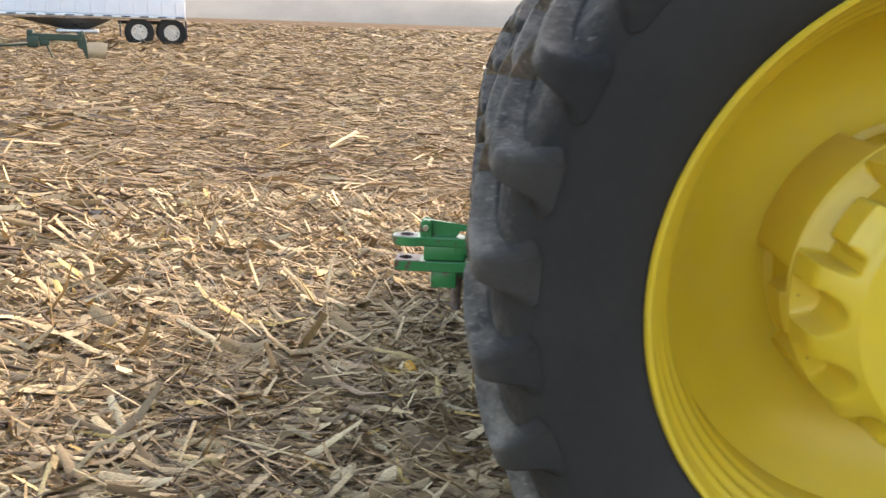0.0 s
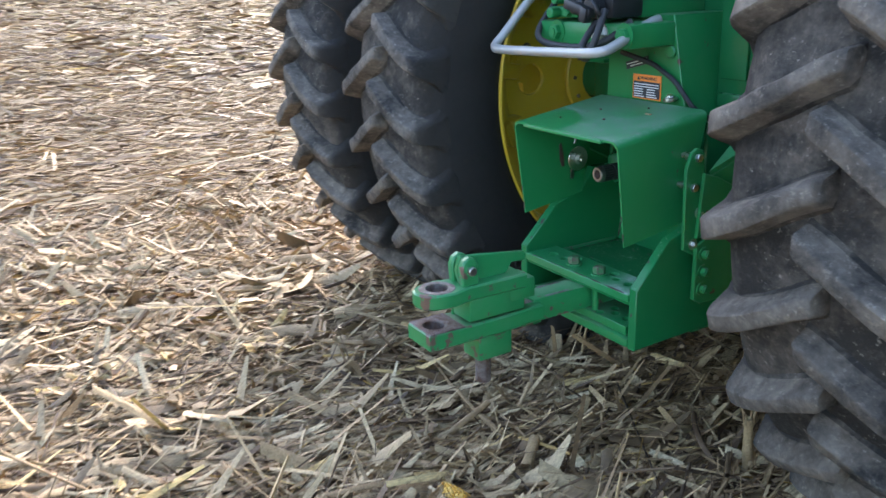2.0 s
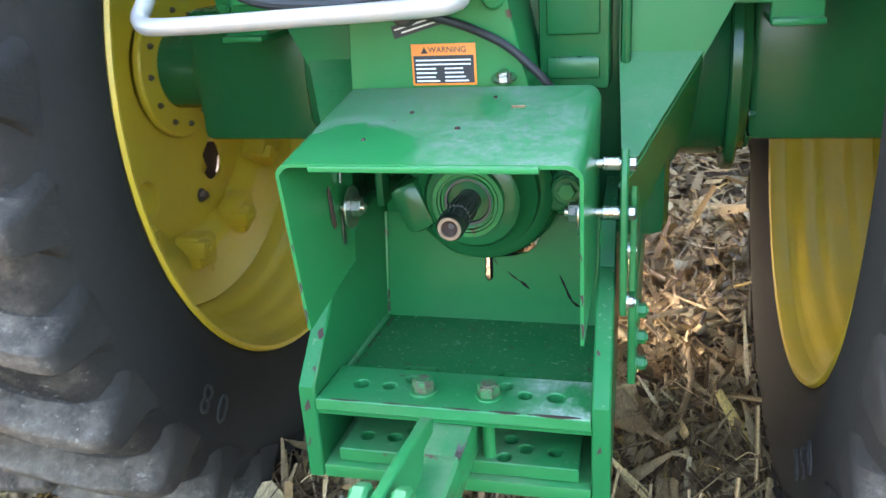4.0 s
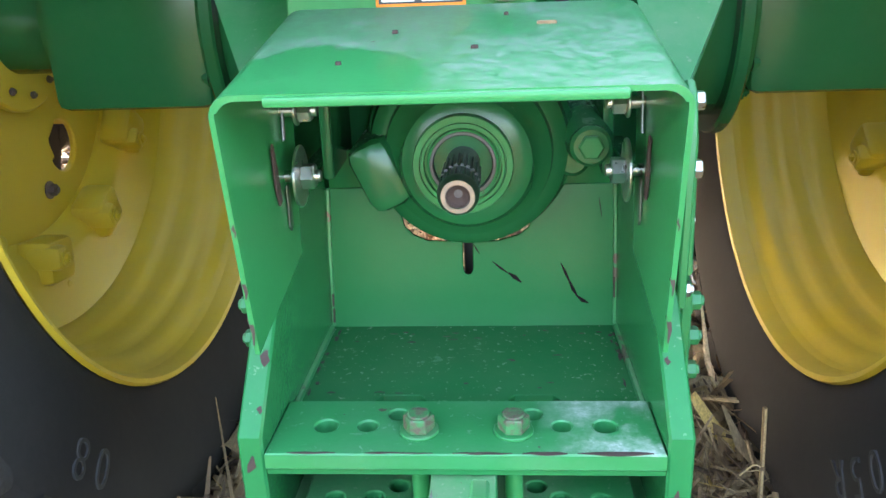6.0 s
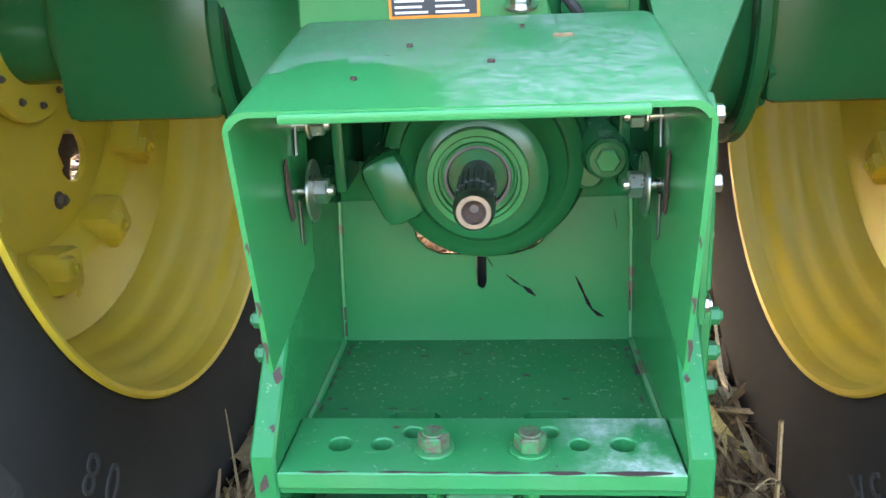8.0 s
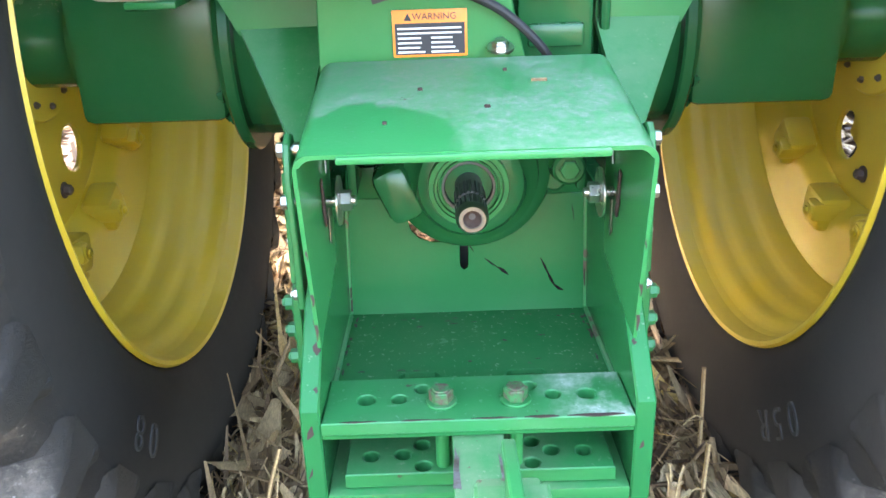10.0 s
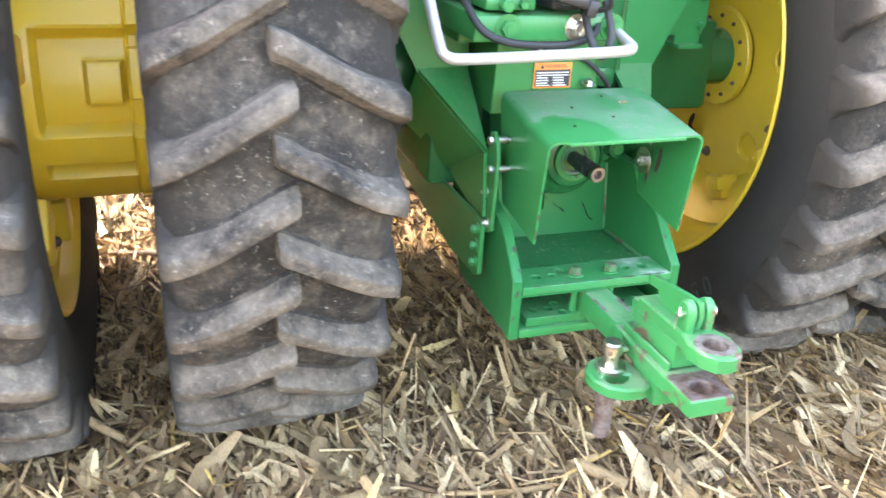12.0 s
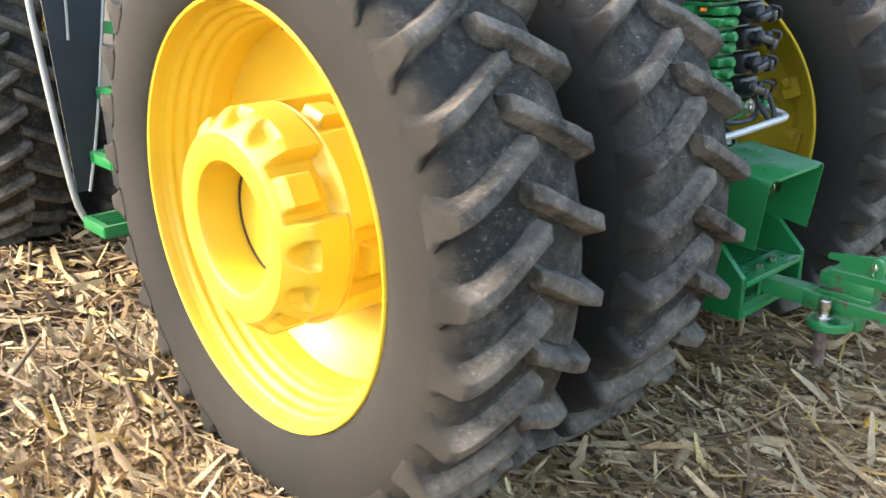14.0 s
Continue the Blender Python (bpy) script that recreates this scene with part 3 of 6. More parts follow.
def drum_radius(x, deg, scallop):
    """Outside of the cast hub at x along the axle and deg round it: lands, pockets with pads, bolt scallops, joint lines."""
    depth = HUB_FACE - x
    r = 0.350
    if depth < 0.062:
        r = 0.350 - 0.066 * ((0.062 - depth) / 0.062) ** 1.35

    def span(v, lo, hi, soft):
        return min(1.0, max(0.0, min(v - lo, hi - v) / soft + 0.5))

    def turn(centre):
        return (deg - centre + 45.0) % 90.0 - 45.0

    a = turn(150.0)
    pocket = span(a, -16.5, 17.0, 2.0) * span(depth, 0.012, 0.142, 0.014)
    r -= pocket * max(0.0, r - 0.297)
    pad = span(a, -8.0, 10.0, 2.2) * span(depth, 0.022, 0.105, 0.016)
    r += pad * 0.036
    a = turn(195.0)
    pocket = span(a, -19.0, 19.0, 2.0) * span(depth, 0.168, 0.375, 0.014)
    r -= pocket * max(0.0, r - 0.305)
    r += 0.036 * span(a, -9.0, 9.0, 2.0) * span(depth, 0.215, 0.31, 0.016)
    a = (deg - 150.0 + 28.0) % 90.0 - 28.0
    if 0.42 < depth < 0.645:
        dip = max(span(a, 3.0, 44.0, 1.6), span(a, 60.0, 67.0, 1.6), span(a + 90.0, 60.0, 67.0, 1.6)) * span(depth, 0.44, 0.70, 0.014)
        r -= 0.045 * dip
        r += 0.038 * span(a, 15.0, 33.0, 1.6) * span(depth, 0.548, 0.633, 0.012)
    elif depth >= 0.645:
        dip = max(span(a, 2.5, 10.0, 1.4) * span(depth, 0.60, 0.716, 0.010), span(a, 31.0, 45.5, 1.4), span(a, -28.0, -15.0, 1.4) * span(depth, 0.705, 0.80, 0.010))
        r -= 0.040 * dip
    if depth < scallop:
        for c in (183.0, 207.0):
            d = math.radians(turn(c))
            reach = 0.340 * math.sin(d)
            if abs(reach) < 0.041:
                r = min(r, 0.340 * math.cos(d) - math.sqrt(0.041 ** 2 - reach ** 2) * min(1.0, (scallop - depth) / 0.012))
    for joint in (0.150, 0.645):
        r -= 0.006 * span(depth, joint - 0.003, joint + 0.003, 0.003)
    return r


def drum_mesh(sign):
    xs = sorted({round(HUB_FACE - d, 4) for d in [0.0, 0.004, 0.009, 0.014, 0.02, 0.026, 0.033, 0.04, 0.05, 0.06] + [0.07 + 0.0085 * k for k in range(9)] + [0.1442, 0.1468, 0.15, 0.1532, 0.1558] + [0.162 + 0.009 * k for k in range(26)] + [0.405, 0.42, 0.434, 0.442, 0.449, 0.47, 0.49, 0.51, 0.53, 0.542, 0.548, 0.554, 0.57, 0.59, 0.61, 0.626, 0.633, 0.6392, 0.6418, 0.645, 0.6482, 0.6508, 0.66, 0.675, 0.69, 0.70, 0.706, 0.711, 0.716, 0.721, 0.735, 0.75, 0.765, 0.77]}, reverse=True)
    seg = 300
    bm = bmesh.new()

    def row(x, radius):
        x += 0.045 * max(0.0, (x - 1.545) / 0.15)          # the open end stands proud of the rim
        return [bm.verts.new((sign * x, radius(k) * math.cos(2 * math.pi * k / seg), radius(k) * math.sin(2 * math.pi * k / seg))) for k in range(seg)]

    rows = [row(x, lambda k, r=r: r) for r, x in ((0.19, 1.44), (0.188, 1.54), (0.198, 1.57), (0.195, HUB_FACE - 0.022), (0.203, HUB_FACE - 0.006), (0.218, HUB_FACE), (0.262, HUB_FACE))]
    rows += [row(x, lambda k, x=x: drum_radius(x, 360.0 * k / seg, 0.135 if sign > 0 else 0.070)) for x in xs]
    rows += [row(HUB_BACK, lambda k: 0.19)]
    for a, b in zip(rows, rows[1:]):
        for i in range(seg):
            j = (i + 1) % seg
            bm.faces.new((a[i], a[j], b[j], b[i]))
    return bm


def dual_drum(sign, y):
    """The cast spacer between the two wheels of a pair and the open hub ring outside."""
    m = Matrix.Diagonal((sign, 1, 1, 1))
    drum = part("dual_hub", drum_mesh(sign), YELLOW, tractor, "yellow cast dual wheel hub with an open centre", angle=38)
    drum.location = (0, y, AXLE_Z)
    for c in (183.0, 207.0):
        for k in range(4):
            a = math.radians(c + 90 * k)
            b = bmesh.new()
            cy, cz = 0.328 * math.cos(a), 0.328 * math.sin(a)
            rod(b, (sign * (HUB_FACE - 0.150), cy, cz), (sign * (HUB_FACE - 0.128), cy, cz), 0.009, 12, 0.002)
            part("bolt", b, RUST, drum)
    bm = bmesh.new()
    lathe(bm, [(0, 1.585), (0.15, 1.585), (0.165, 1.592), (0.199, 1.592), (0.19, 1.56), (0, 1.56)], 48, m @ TURN_X)
    part("hub_cap", bm, YELLOW, drum)
    bm = bmesh.new()
    lathe(bm, [(0.183, 1.5925), (0.185, 1.597), (0.191, 1.597), (0.192, 1.5925)], 48, m @ TURN_X)
    part("seal_ring", bm, RUST, drum)
    return drum


WHEELBASE = 3.72
PHASE = {(-1, 0): (0.42, 0.40), (1, 0): (0.85, 0.02), (-1, 1): (0.1, 0.6), (1, 1): (0.8, 0.35)}
for sx in (-1, 1):
    for n, y in enumerate((0.0, WHEELBASE)):
        for k, dist in enumerate((INNER_X, OUTER_X)):
            wheel_tyre(sx * dist, y, PHASE[sx, n][k])
        r_in = rim(sx * INNER_X, y, -sx, False)
        inner_disc(r_in, sx, radians(9 * sx))
        axle_flange(r_in, sx * 0.088 - (0.02 if sx > 0 else 0.0), -sx)
        r_out = rim(sx * OUTER_X, y, sx, True)
        outer_disc(r_out, sx)
        dual_drum(sx, y)

def sidewall_letters(text, x, side, start, step=0.085, radius=0.800, size=0.085):
    """Raised characters round a sidewall, their tops outward; start: angle below the rear, going down."""
    for k, ch in enumerate(text):
        if ch == " ":
            continue
        cu = bpy.data.curves.new("text", "FONT")
        cu.body, cu.size, cu.extrude, cu.align_x, cu.align_y = ch, size, 0.003, "CENTER", "CENTER"
        cu.offset = -0.001
        ob = bpy.data.objects.new("text", cu)
        scene.collection.objects.link(ob)
        me = bpy.data.meshes.new_from_object(ob.evaluated_get(bpy.context.evaluated_depsgraph_get()))
        bpy.data.objects.remove(ob)
        a = start + k * step
        out = Vector((0, -math.cos(a), -math.sin(a)))
        face = Vector((side, 0, 0))
        along = out.cross(face)
        me.transform(Matrix((along, out, face)).transposed().to_4x4())
        me.transform(Matrix.Translation(Vector((x + side * 0.2405, 0, AXLE_Z)) + out * radius))
        me.materials.clear()
        me.materials.append(LETTER)
        o = new("sidewall_letter", me)
        o.parent = tractor


sidewall_letters("80", -INNER_X, 1, 0.72)
sidewall_letters("R50", INNER_X, -1, 0.96, -0.085)

# axle housings
for sx in (-1, 1):
    bm = bmesh.new()
    lathe(bm, [(0, 0.20), (0.20, 0.20), (0.20, 0.42), (0.19, 0.44), (0.150, 0.445), (0.148, 0.70), (0.135, 0.73), (0.095, 0.74), (0.095, 0.90), (0, 0.90)], 48, Matrix.Translation((0, 0, AXLE_Z)) @ Matrix.Diagonal((sx, 1, 1, 1)) @ TURN_X)
    box(bm, (sx * 0.44, -0.155, 0.772), (sx * 0.72, 0.10, 1.06), 0.02)
    ring(bm, (sx * 0.400, 0, AXLE_Z), (sx * 0.424, 0, AXLE_Z), 0.19, 0.232, 48, 0.004)
    hs = part("axle_housing", bm, CAST, tractor, "green cast rear axle housing")
    for k in range(6):
        a = radians(-150 + 24 * k)
        b = bmesh.new()
        bolt(b, (sx * 0.442, 0.178 * math.cos(a) - 0.0, AXLE_Z + 0.178 * math.sin(a)), (sx, 0, 0), 0.009, 0.008)
        part("bolt", b, CAST, hs)

# rear case
bm = bmesh.new()
box(bm, (-0.30, -0.36, 0.64), (0.30, 0.45, 1.42), 0.03)
case = part("rear_case", bm, CAST, tractor, "green cast transmission rear case")
for lo, hi in (((0.085, -0.44, 0.93), (0.200, -0.359, 1.40)), ((0.215, -0.41, 0.90), (0.232, -0.359, 1.40)), ((0.10, -0.452, 0.95), (0.185, -0.441, 0.985)), ((0.10, -0.452, 1.02), (0.185, -0.441, 1.30))):
    part("cast_rib", box(bmesh.new(), lo, hi, 0.008), CAST, case)
bm = bmesh.new()
plate(bm, [(-0.205, 0.90), (0.10, 0.90), (0.075, 1.0), (0.035, 1.18), (-0.195, 1.18)], [], 0.20, at_y(-0.352))
box(bm, (-0.30, -0.545, 1.075), (0.01, -0.37, 1.10), 0.006)
carrier = part("hitch_carrier", bm, GREEN, tractor, "green casting that carries the hydraulic valves")
b = bmesh.new()
rod(b, (0.035, -0.545, 1.09), (0.035, -0.562, 1.09), 0.016, 20, 0.003)
part("boss", b, GREEN, carrier)
b = bmesh.new()
bolt(b, (0.05, -0.566, 0.972), (0, -0.3, 1), 0.012, 0.008)
part("bolt", b, STEEL, carrier)
# unseen block added above the axle to keep sun off the wheels beyond
bm = bmesh.new()
box(bm, (-0.32, -0.33, 1.425), (0.32, 1.42, 2.02), 0.05)
part("rear_frame", bm, CAST, tractor, "unseen green block added to shade the far wheels")

# drawbar support box
support = part("drawbar_support", box(bmesh.new(), (-0.215, -0.62, 0.40), (0.215, -0.48, 0.43), 0.004), GREEN, tractor, "green welded drawbar support box with chipped paint")
SIDE = [(-0.830, 0.410), (-0.830, 0.566), (-0.728, 0.672), (-0.640, 0.700), (-0.600, 0.76), (-0.34, 0.76), (-0.34, 0.52), (-0.45, 0.410)]
for sx in (-1, 1):
    bm = bmesh.new()
    plate(bm, SIDE, [], 0.026, Matrix.Translation((sx * 0.204 if sx > 0 else -0.230, 0, 0)) @ YZ, bevel=0.0025)
    for v in bm.verts:
        v.co.x -= sx * 0.030 * max(0.0, v.co.y + 0.83)
    part("side_plate", bm, CLEAN_DIM, support)

FLOOR_Z, SHELF_Z = 0.530, 0.549
BACK_AT, BACK_TILT = (0, -0.497, 0.530), radians(82)
ON_FLOOR = Matrix.Translation((0, 0, FLOOR_Z))
UP_HOLES = [(s * x, y) for s in (-1, 1) for x, y in ((0.148, -0.779), (0.103, -0.779), (0.0725, -0.756))]
bm = bmesh.new()
plate(bm, [(-0.203, -0.832), (0.203, -0.832), (0.200, -0.727), (-0.200, -0.727)], [circle(x, y, 0.0125 if abs(x) > 0.12 else 0.0108, 18) for x, y in UP_HOLES], 0.019, Matrix.Translation((0, 0, FLOOR_Z)), bevel=0.0015)
part("upper_shelf", bm, SHELF, support, "green shelf plate with bolt holes and a dried splash")
bm = bmesh.new()
slots = []
for cx in (-0.078, 0.077):
    slots.append([(cx - 0.022, -0.716), (cx + 0.022, -0.716), (cx + 0.029, -0.708), (cx + 0.029, -0.690), (cx + 0.022, -0.682), (cx - 0.022, -0.682), (cx - 0.029, -0.690), (cx - 0.029, -0.708)])
plate(bm, [(-0.2035, -0.826), (0.2035, -0.826), (0.1945, -0.495), (-0.1945, -0.495)], slots, 0.010, ON_FLOOR @ Matrix.Translation((0, 0, -0.0102)), bevel=0.001)
part("floor_plate", bm, CLEAN_DIM, support)
# steep back plate, cut out under the gear housing
cut = [(-0.105, 0.195), (-0.0889, 0.1403), (-0.078, 0.129), (-0.0597, 0.1208), (-0.0112, 0.1184), (-0.0112, 0.080), (-0.009, 0.0745), (-0.0047, 0.0725), (-0.0005, 0.0745), (0.0021, 0.080), (0.0021, 0.1181), (0.0355, 0.1191), (0.064, 0.127), (0.0777, 0.1371), (0.100, 0.195)]
bm = bmesh.new()
ON_PLATE = Matrix.Translation(BACK_AT) @ Matrix.Rotation(BACK_TILT, 4, "X")
plate(bm, [(-0.1945, -0.004), (-0.192, 0.195)] + cut + [(0.192, 0.195), (0.1945, -0.004)], [], 0.008, ON_PLATE @ Matrix.Translation((0, 0, -0.008)), bevel=0.001)
part("back_plate", bm, CLEAN_DIM, support, "green steep plate with black scratches")
for x0, x1, z1 in ((-0.190, -0.100, 0.775), (0.100, 0.188, 0.790)):
    part("web_plate", box(bmesh.new(), (x0, -0.468, 0.690), (x1, -0.460, z1), 0.002), CLEAN_DIM, support)
LOW_HOLES = [(s * x, y) for s in (-1, 1) for x, y in ((0.147, -0.779), (0.103, -0.777), (0.077, -0.756), (0.074, -0.803))]
bm = bmesh.new()
plate(bm, [(-0.180, -0.818), (0.185, -0.818), (0.18, -0.60), (-0.18, -0.60)], [circle(x, y, 0.0115, 12) for x, y in LOW_HOLES], 0.022, Matrix.Translation((0, 0, 0.434)), bevel=0.0015)
part("lower_shelf", bm, GREEN, support)
bm = bmesh.new()
box(bm, (-0.203, -0.8305, 0.4105), (0.203, -0.60, 0.432), 0.002)
part("bottom_plate", bm, GREEN, support)
bm = bmesh.new()
box(bm, (-0.194, -0.598, 0.456), (0.194, -0.584, 0.5195), 0.002)
part("web_plate", bm, GREEN, support)
for x in (-0.047, 0.052):
    bm = bmesh.new()
    rod(bm, (x, -0.800, 0.455), (x, -0.800, 0.5195), 0.0095, 14)
    part("spacer", bm, GREEN, support)
    bm = bmesh.new()
    rod(bm, (x, -0.790, SHELF_Z), (x, -0.790, SHELF_Z + 0.004), 0.021, 22, 0.001)
    part("washer", bm, GREEN, support)
    bm = bmesh.new()
    hexagon(bm, (x, -0.790, SHELF_Z + 0.004), (x, -0.790, SHELF_Z + 0.021), 0.0165)
    rod(bm, (x, -0.790, SHELF_Z + 0.020), (x, -0.790, SHELF_Z + 0.023), 0.0115, 16, 0.001)
    part("bolt", bm, BOLTED, support, "rusty hexagon bolt with green paint traces")
# paint scratches through to black
def blotch(rg, pts, wide):
    """A ragged closed loop along a line of points."""
    left, right = [], []
    for k, (x, y) in enumerate(pts):
        x2, y2 = pts[min(k + 1, len(pts) - 1)]
        x1, y1 = pts[max(k - 1, 0)]
        d = math.hypot(x2 - x1, y2 - y1) or 1
        nx, ny = -(y2 - y1) / d, (x2 - x1) / d
        w = wide * (0.25 if k in (0, len(pts) - 1) else rg.uniform(0.5, 1.3))
        left.append((x + nx * w, y + ny * w))
        right.append((x - nx * w * rg.uniform(0.6, 1.2), y - ny * w))
    return left + right[::-1]


rg = random.Random(11)
ON_BACK = ON_PLATE @ Matrix.Translation((0, 0, 0.0001))
for pts, w in (([(0.0284, 0.091), (0.040, 0.0815), (0.050, 0.074)], 0.0016), ([(0.050, 0.075), (0.058, 0.069), (0.0674, 0.0612)], 0.0034), ([(0.1201, 0.0881), (0.126, 0.075), (0.1312, 0.0634), (0.137, 0.051), (0.1423, 0.0417), (0.150, 0.035), (0.1579, 0.0314)], 0.0021), ([(0.0035, 0.115), (0.007, 0.109), (0.011, 0.102)], 0.0020), ([(0.170, 0.176), (0.172, 0.165), (0.174, 0.150)], 0.0012)):
    bm = bmesh.new()
    plate(bm, blotch(rg, pts, w), [], 0.0005, ON_BACK, bevel=0)
    part("scratch", bm, BARE, support)
# bare metal where paint has gone: edges of the plates and of the shelf
CHIPS = [  # place, direction along, direction across, length, half width
    ((-0.2175, -0.8306, 0.535), "xz", 0.010, 0.004), ((-0.222, -0.8306, 0.47), "xz", 0.008, 0.002),
    ((0.215, -0.8306, 0.50), "xz", 0.006, 0.002)]
for (x, y, z), plane, ln, w in CHIPS:
    bm = bmesh.new()
    plate(bm, blotch(rg, [(x - ln / 2, z - ln), (x, z - ln * 0.2), (x + ln * 0.2, z + ln)], w), [], 0.0005, at_y(y + 0.0004), bevel=0)
    part("paint_chip", bm, RUST, support)
for k, (x0, ln) in enumerate(((-0.18, 0.05), (-0.10, 0.07), (-0.01, 0.06), (0.06, 0.045), (0.115, 0.075))):
    bm = bmesh.new()
    pts = [(x0 + ln * f, -0.8295 + rg.uniform(-0.0006, 0.0006)) for f in (0, 0.2, 0.4, 0.6, 0.8, 1.0)]
    plate(bm, blotch(rg, pts, 0.0016 if k < 3 else 0.003), [], 0.0006, Matrix.Translation((0, 0, SHELF_Z - 0.0002)), bevel=0)
    part("paint_chip", bm, RUST, support)
for sx, f, ln, w in ((-1, 0.42, 0.018, 0.0045), (-1, 0.80, 0.008, 0.003), (1, 0.45, 0.009, 0.0025)):
    bm = bmesh.new()
    slope = Matrix.Translation((sx * 0.2165, -0.830, 0.566)) @ Matrix.Rotation(radians(46), 4, "X")
    plate(bm, blotch(rg, [(0.000, 0.145 * (1 - f) - ln / 2), (0.0015, 0.145 * (1 - f) - ln / 6), (-0.001, 0.145 * (1 - f) + ln / 6), (0.001, 0.145 * (1 - f) + ln / 2)], w), [], 0.0006, slope @ Matrix.Translation((-sx * 0.008, 0, 0.0003)), bevel=0)
    part("paint_chip", bm, RUST, support)
# weld seams in the corners
for sx in (-1, 1):
    bm = bmesh.new()
    tube(bm, [(sx * 0.200, -0.725, 0.532), (sx * 0.197, -0.62, 0.533), (sx * 0.194, -0.51, 0.534)], 0.005, 8, 3)
    tube(bm, [(sx * 0.194, -0.498, 0.533), (sx * 0.1935, -0.486, 0.62), (sx * 0.192, -0.472, 0.722)], 0.004, 8, 3)
    part("weld_seam", bm, HITCH, support)

for sx in (-1, 1):
    for k in range(9):
        f = rg.random()
        y = -0.720 + 0.205 * f
        x = sx * (0.197 - 0.006 * f) - sx * rg.uniform(0.002, 0.010)
        ln = rg.uniform(0.006, 0.022)
        bm = bmesh.new()
        plate(bm, blotch(rg, [(x, y - ln / 2), (x + rg.uniform(-0.002, 0.002), y - ln / 6), (x, y + ln / 6), (x + rg.uniform(-0.002, 0.002), y + ln / 2)], rg.uniform(0.0008, 0.0026)), [], 0.0005, ON_FLOOR, bevel=0)
        part("paint_chip", bm, RUST, support)
for k in range(22):
    x, y = rg.uniform(-0.17, 0.18), rg.uniform(-0.715, -0.53) if k % 3 else rg.uniform(-0.53, -0.51)
    ln = rg.uniform(0.002, 0.007)
    bm = bmesh.new()
    plate(bm, blotch(rg, [(x - ln, y), (x, y + rg.uniform(-0.002, 0.002)), (x + ln, y)], rg.uniform(0.0006, 0.0016)), [], 0.0005, ON_FLOOR, bevel=0)
    part("paint_chip", bm, RUST, support)
for sx in (-1, 1):
    bm = bmesh.new()
    for k in range(5):
        a = rg.random() ** 2 * 0.15
        c = a + rg.uniform(0.004, 0.020)
        tube(bm, [(sx * 0.192, -0.500 + a * 0.14, 0.538 + a), (sx * 0.1915, -0.500 + c * 0.14, 0.538 + c)], rg.uniform(0.0007, 0.0020), 6, 1)
    part("seam_grime", bm, RUST, support)

# outer brackets with studs
for sx in (-1, 1):
    bm = bmesh.new()
    plate(bm, [(-0.695, 0.645), (-0.655, 0.625), (-0.640, 0.645), (-0.640, 0.86), (-0.650, 0.885), (-0.668, 0.89), (-0.685, 0.88), (-0.70, 0.84)], [], 0.010, Matrix.Translation((0.232 if sx > 0 else -0.242, 0, 0)) @ YZ, bevel=0.002)
    br = part("bracket", bm, GREEN, tractor, "green shield bracket with zinc bolts")
    for y, z, ln in ((-0.667, 0.868, 0.075), (-0.676, 0.798, 0.080)):
        b = bmesh.new()
        rod(b, (sx * 0.152, y, z), (sx * 0.246, y, z), 0.0065, 14, 0.001)
        rod(b, (sx * 0.206, y, z), (sx * 0.230, y, z), 0.0095, 14, 0.001)
        hexagon(b, (sx * 0.242, y, z), (sx * 0.253, y, z), 0.0105)
        hexagon(b, (sx * 0.158, y, z), (sx * 0.173, y, z), 0.0145 if z < 0.82 else 0.0125)
        rod(b, (sx * 0.173, y, z), (sx * 0.1765, y, z), 0.034 if z < 0.82 else 0.016, 30, 0.001)
        part("stud", b, STEEL, br, "zinc plated stud with nuts")
    for y, z in ((-0.650, 0.732), (-0.665, 0.655)):
        b = bmesh.new()
        bolt(b, (sx * 0.242, y, z), (sx, 0, 0), 0.009, 0.007)
        part("bolt", b, STEEL, br)
    bm = bmesh.new()
    plate(bm, [(-0.665, 0.515), (-0.640, 0.500), (-0.45, 0.495), (0.42, 0.605), (0.42, 0.760), (-0.12, 0.700), (-0.30, 0.658), (-0.640, 0.665), (-0.665, 0.655)], [], 0.012, Matrix.Translation((0.244 if sx > 0 else -0.256, 0, 0)) @ YZ, bevel=0.002)
    fr = part("frame_plate", bm, GREEN, tractor, "green bolted frame side plate")
    part("cheek_plate", plate(bmesh.new(), [(-0.665, 0.672), (-0.650, 0.830), (-0.603, 0.815), (-0.40, 0.712), (-0.47, 0.690), (-0.56, 0.672)], [], 0.010, Matrix.Translation((0.244 if sx > 0 else -0.254, 0, 0)) @ YZ, bevel=0.002), GREEN, fr)
    for z in (0.540, 0.585, 0.630):
        b = bmesh.new()
        bolt(b, (sx * 0.256, -0.640, z), (sx, 0, 0), 0.011, 0.012)
        part("bolt", b, GREEN, fr)

# gussets from the brackets up to the axle housings
def slab(bm, pts, thick):
    a, b, c = (Vector(p) for p in pts[:3])
    nrm = (b - a).cross(c - a).normalized() * thick
    low = [bm.verts.new(p) for p in pts]
    top = [bm.verts.new(Vector(p) + nrm) for p in pts]
    bm.faces.new(low[::-1])
    bm.faces.new(top)
    for i in range(len(pts)):
        j = (i + 1) % len(pts)
        bm.faces.new((low[i], low[j], top[j], top[i]))
    return bm


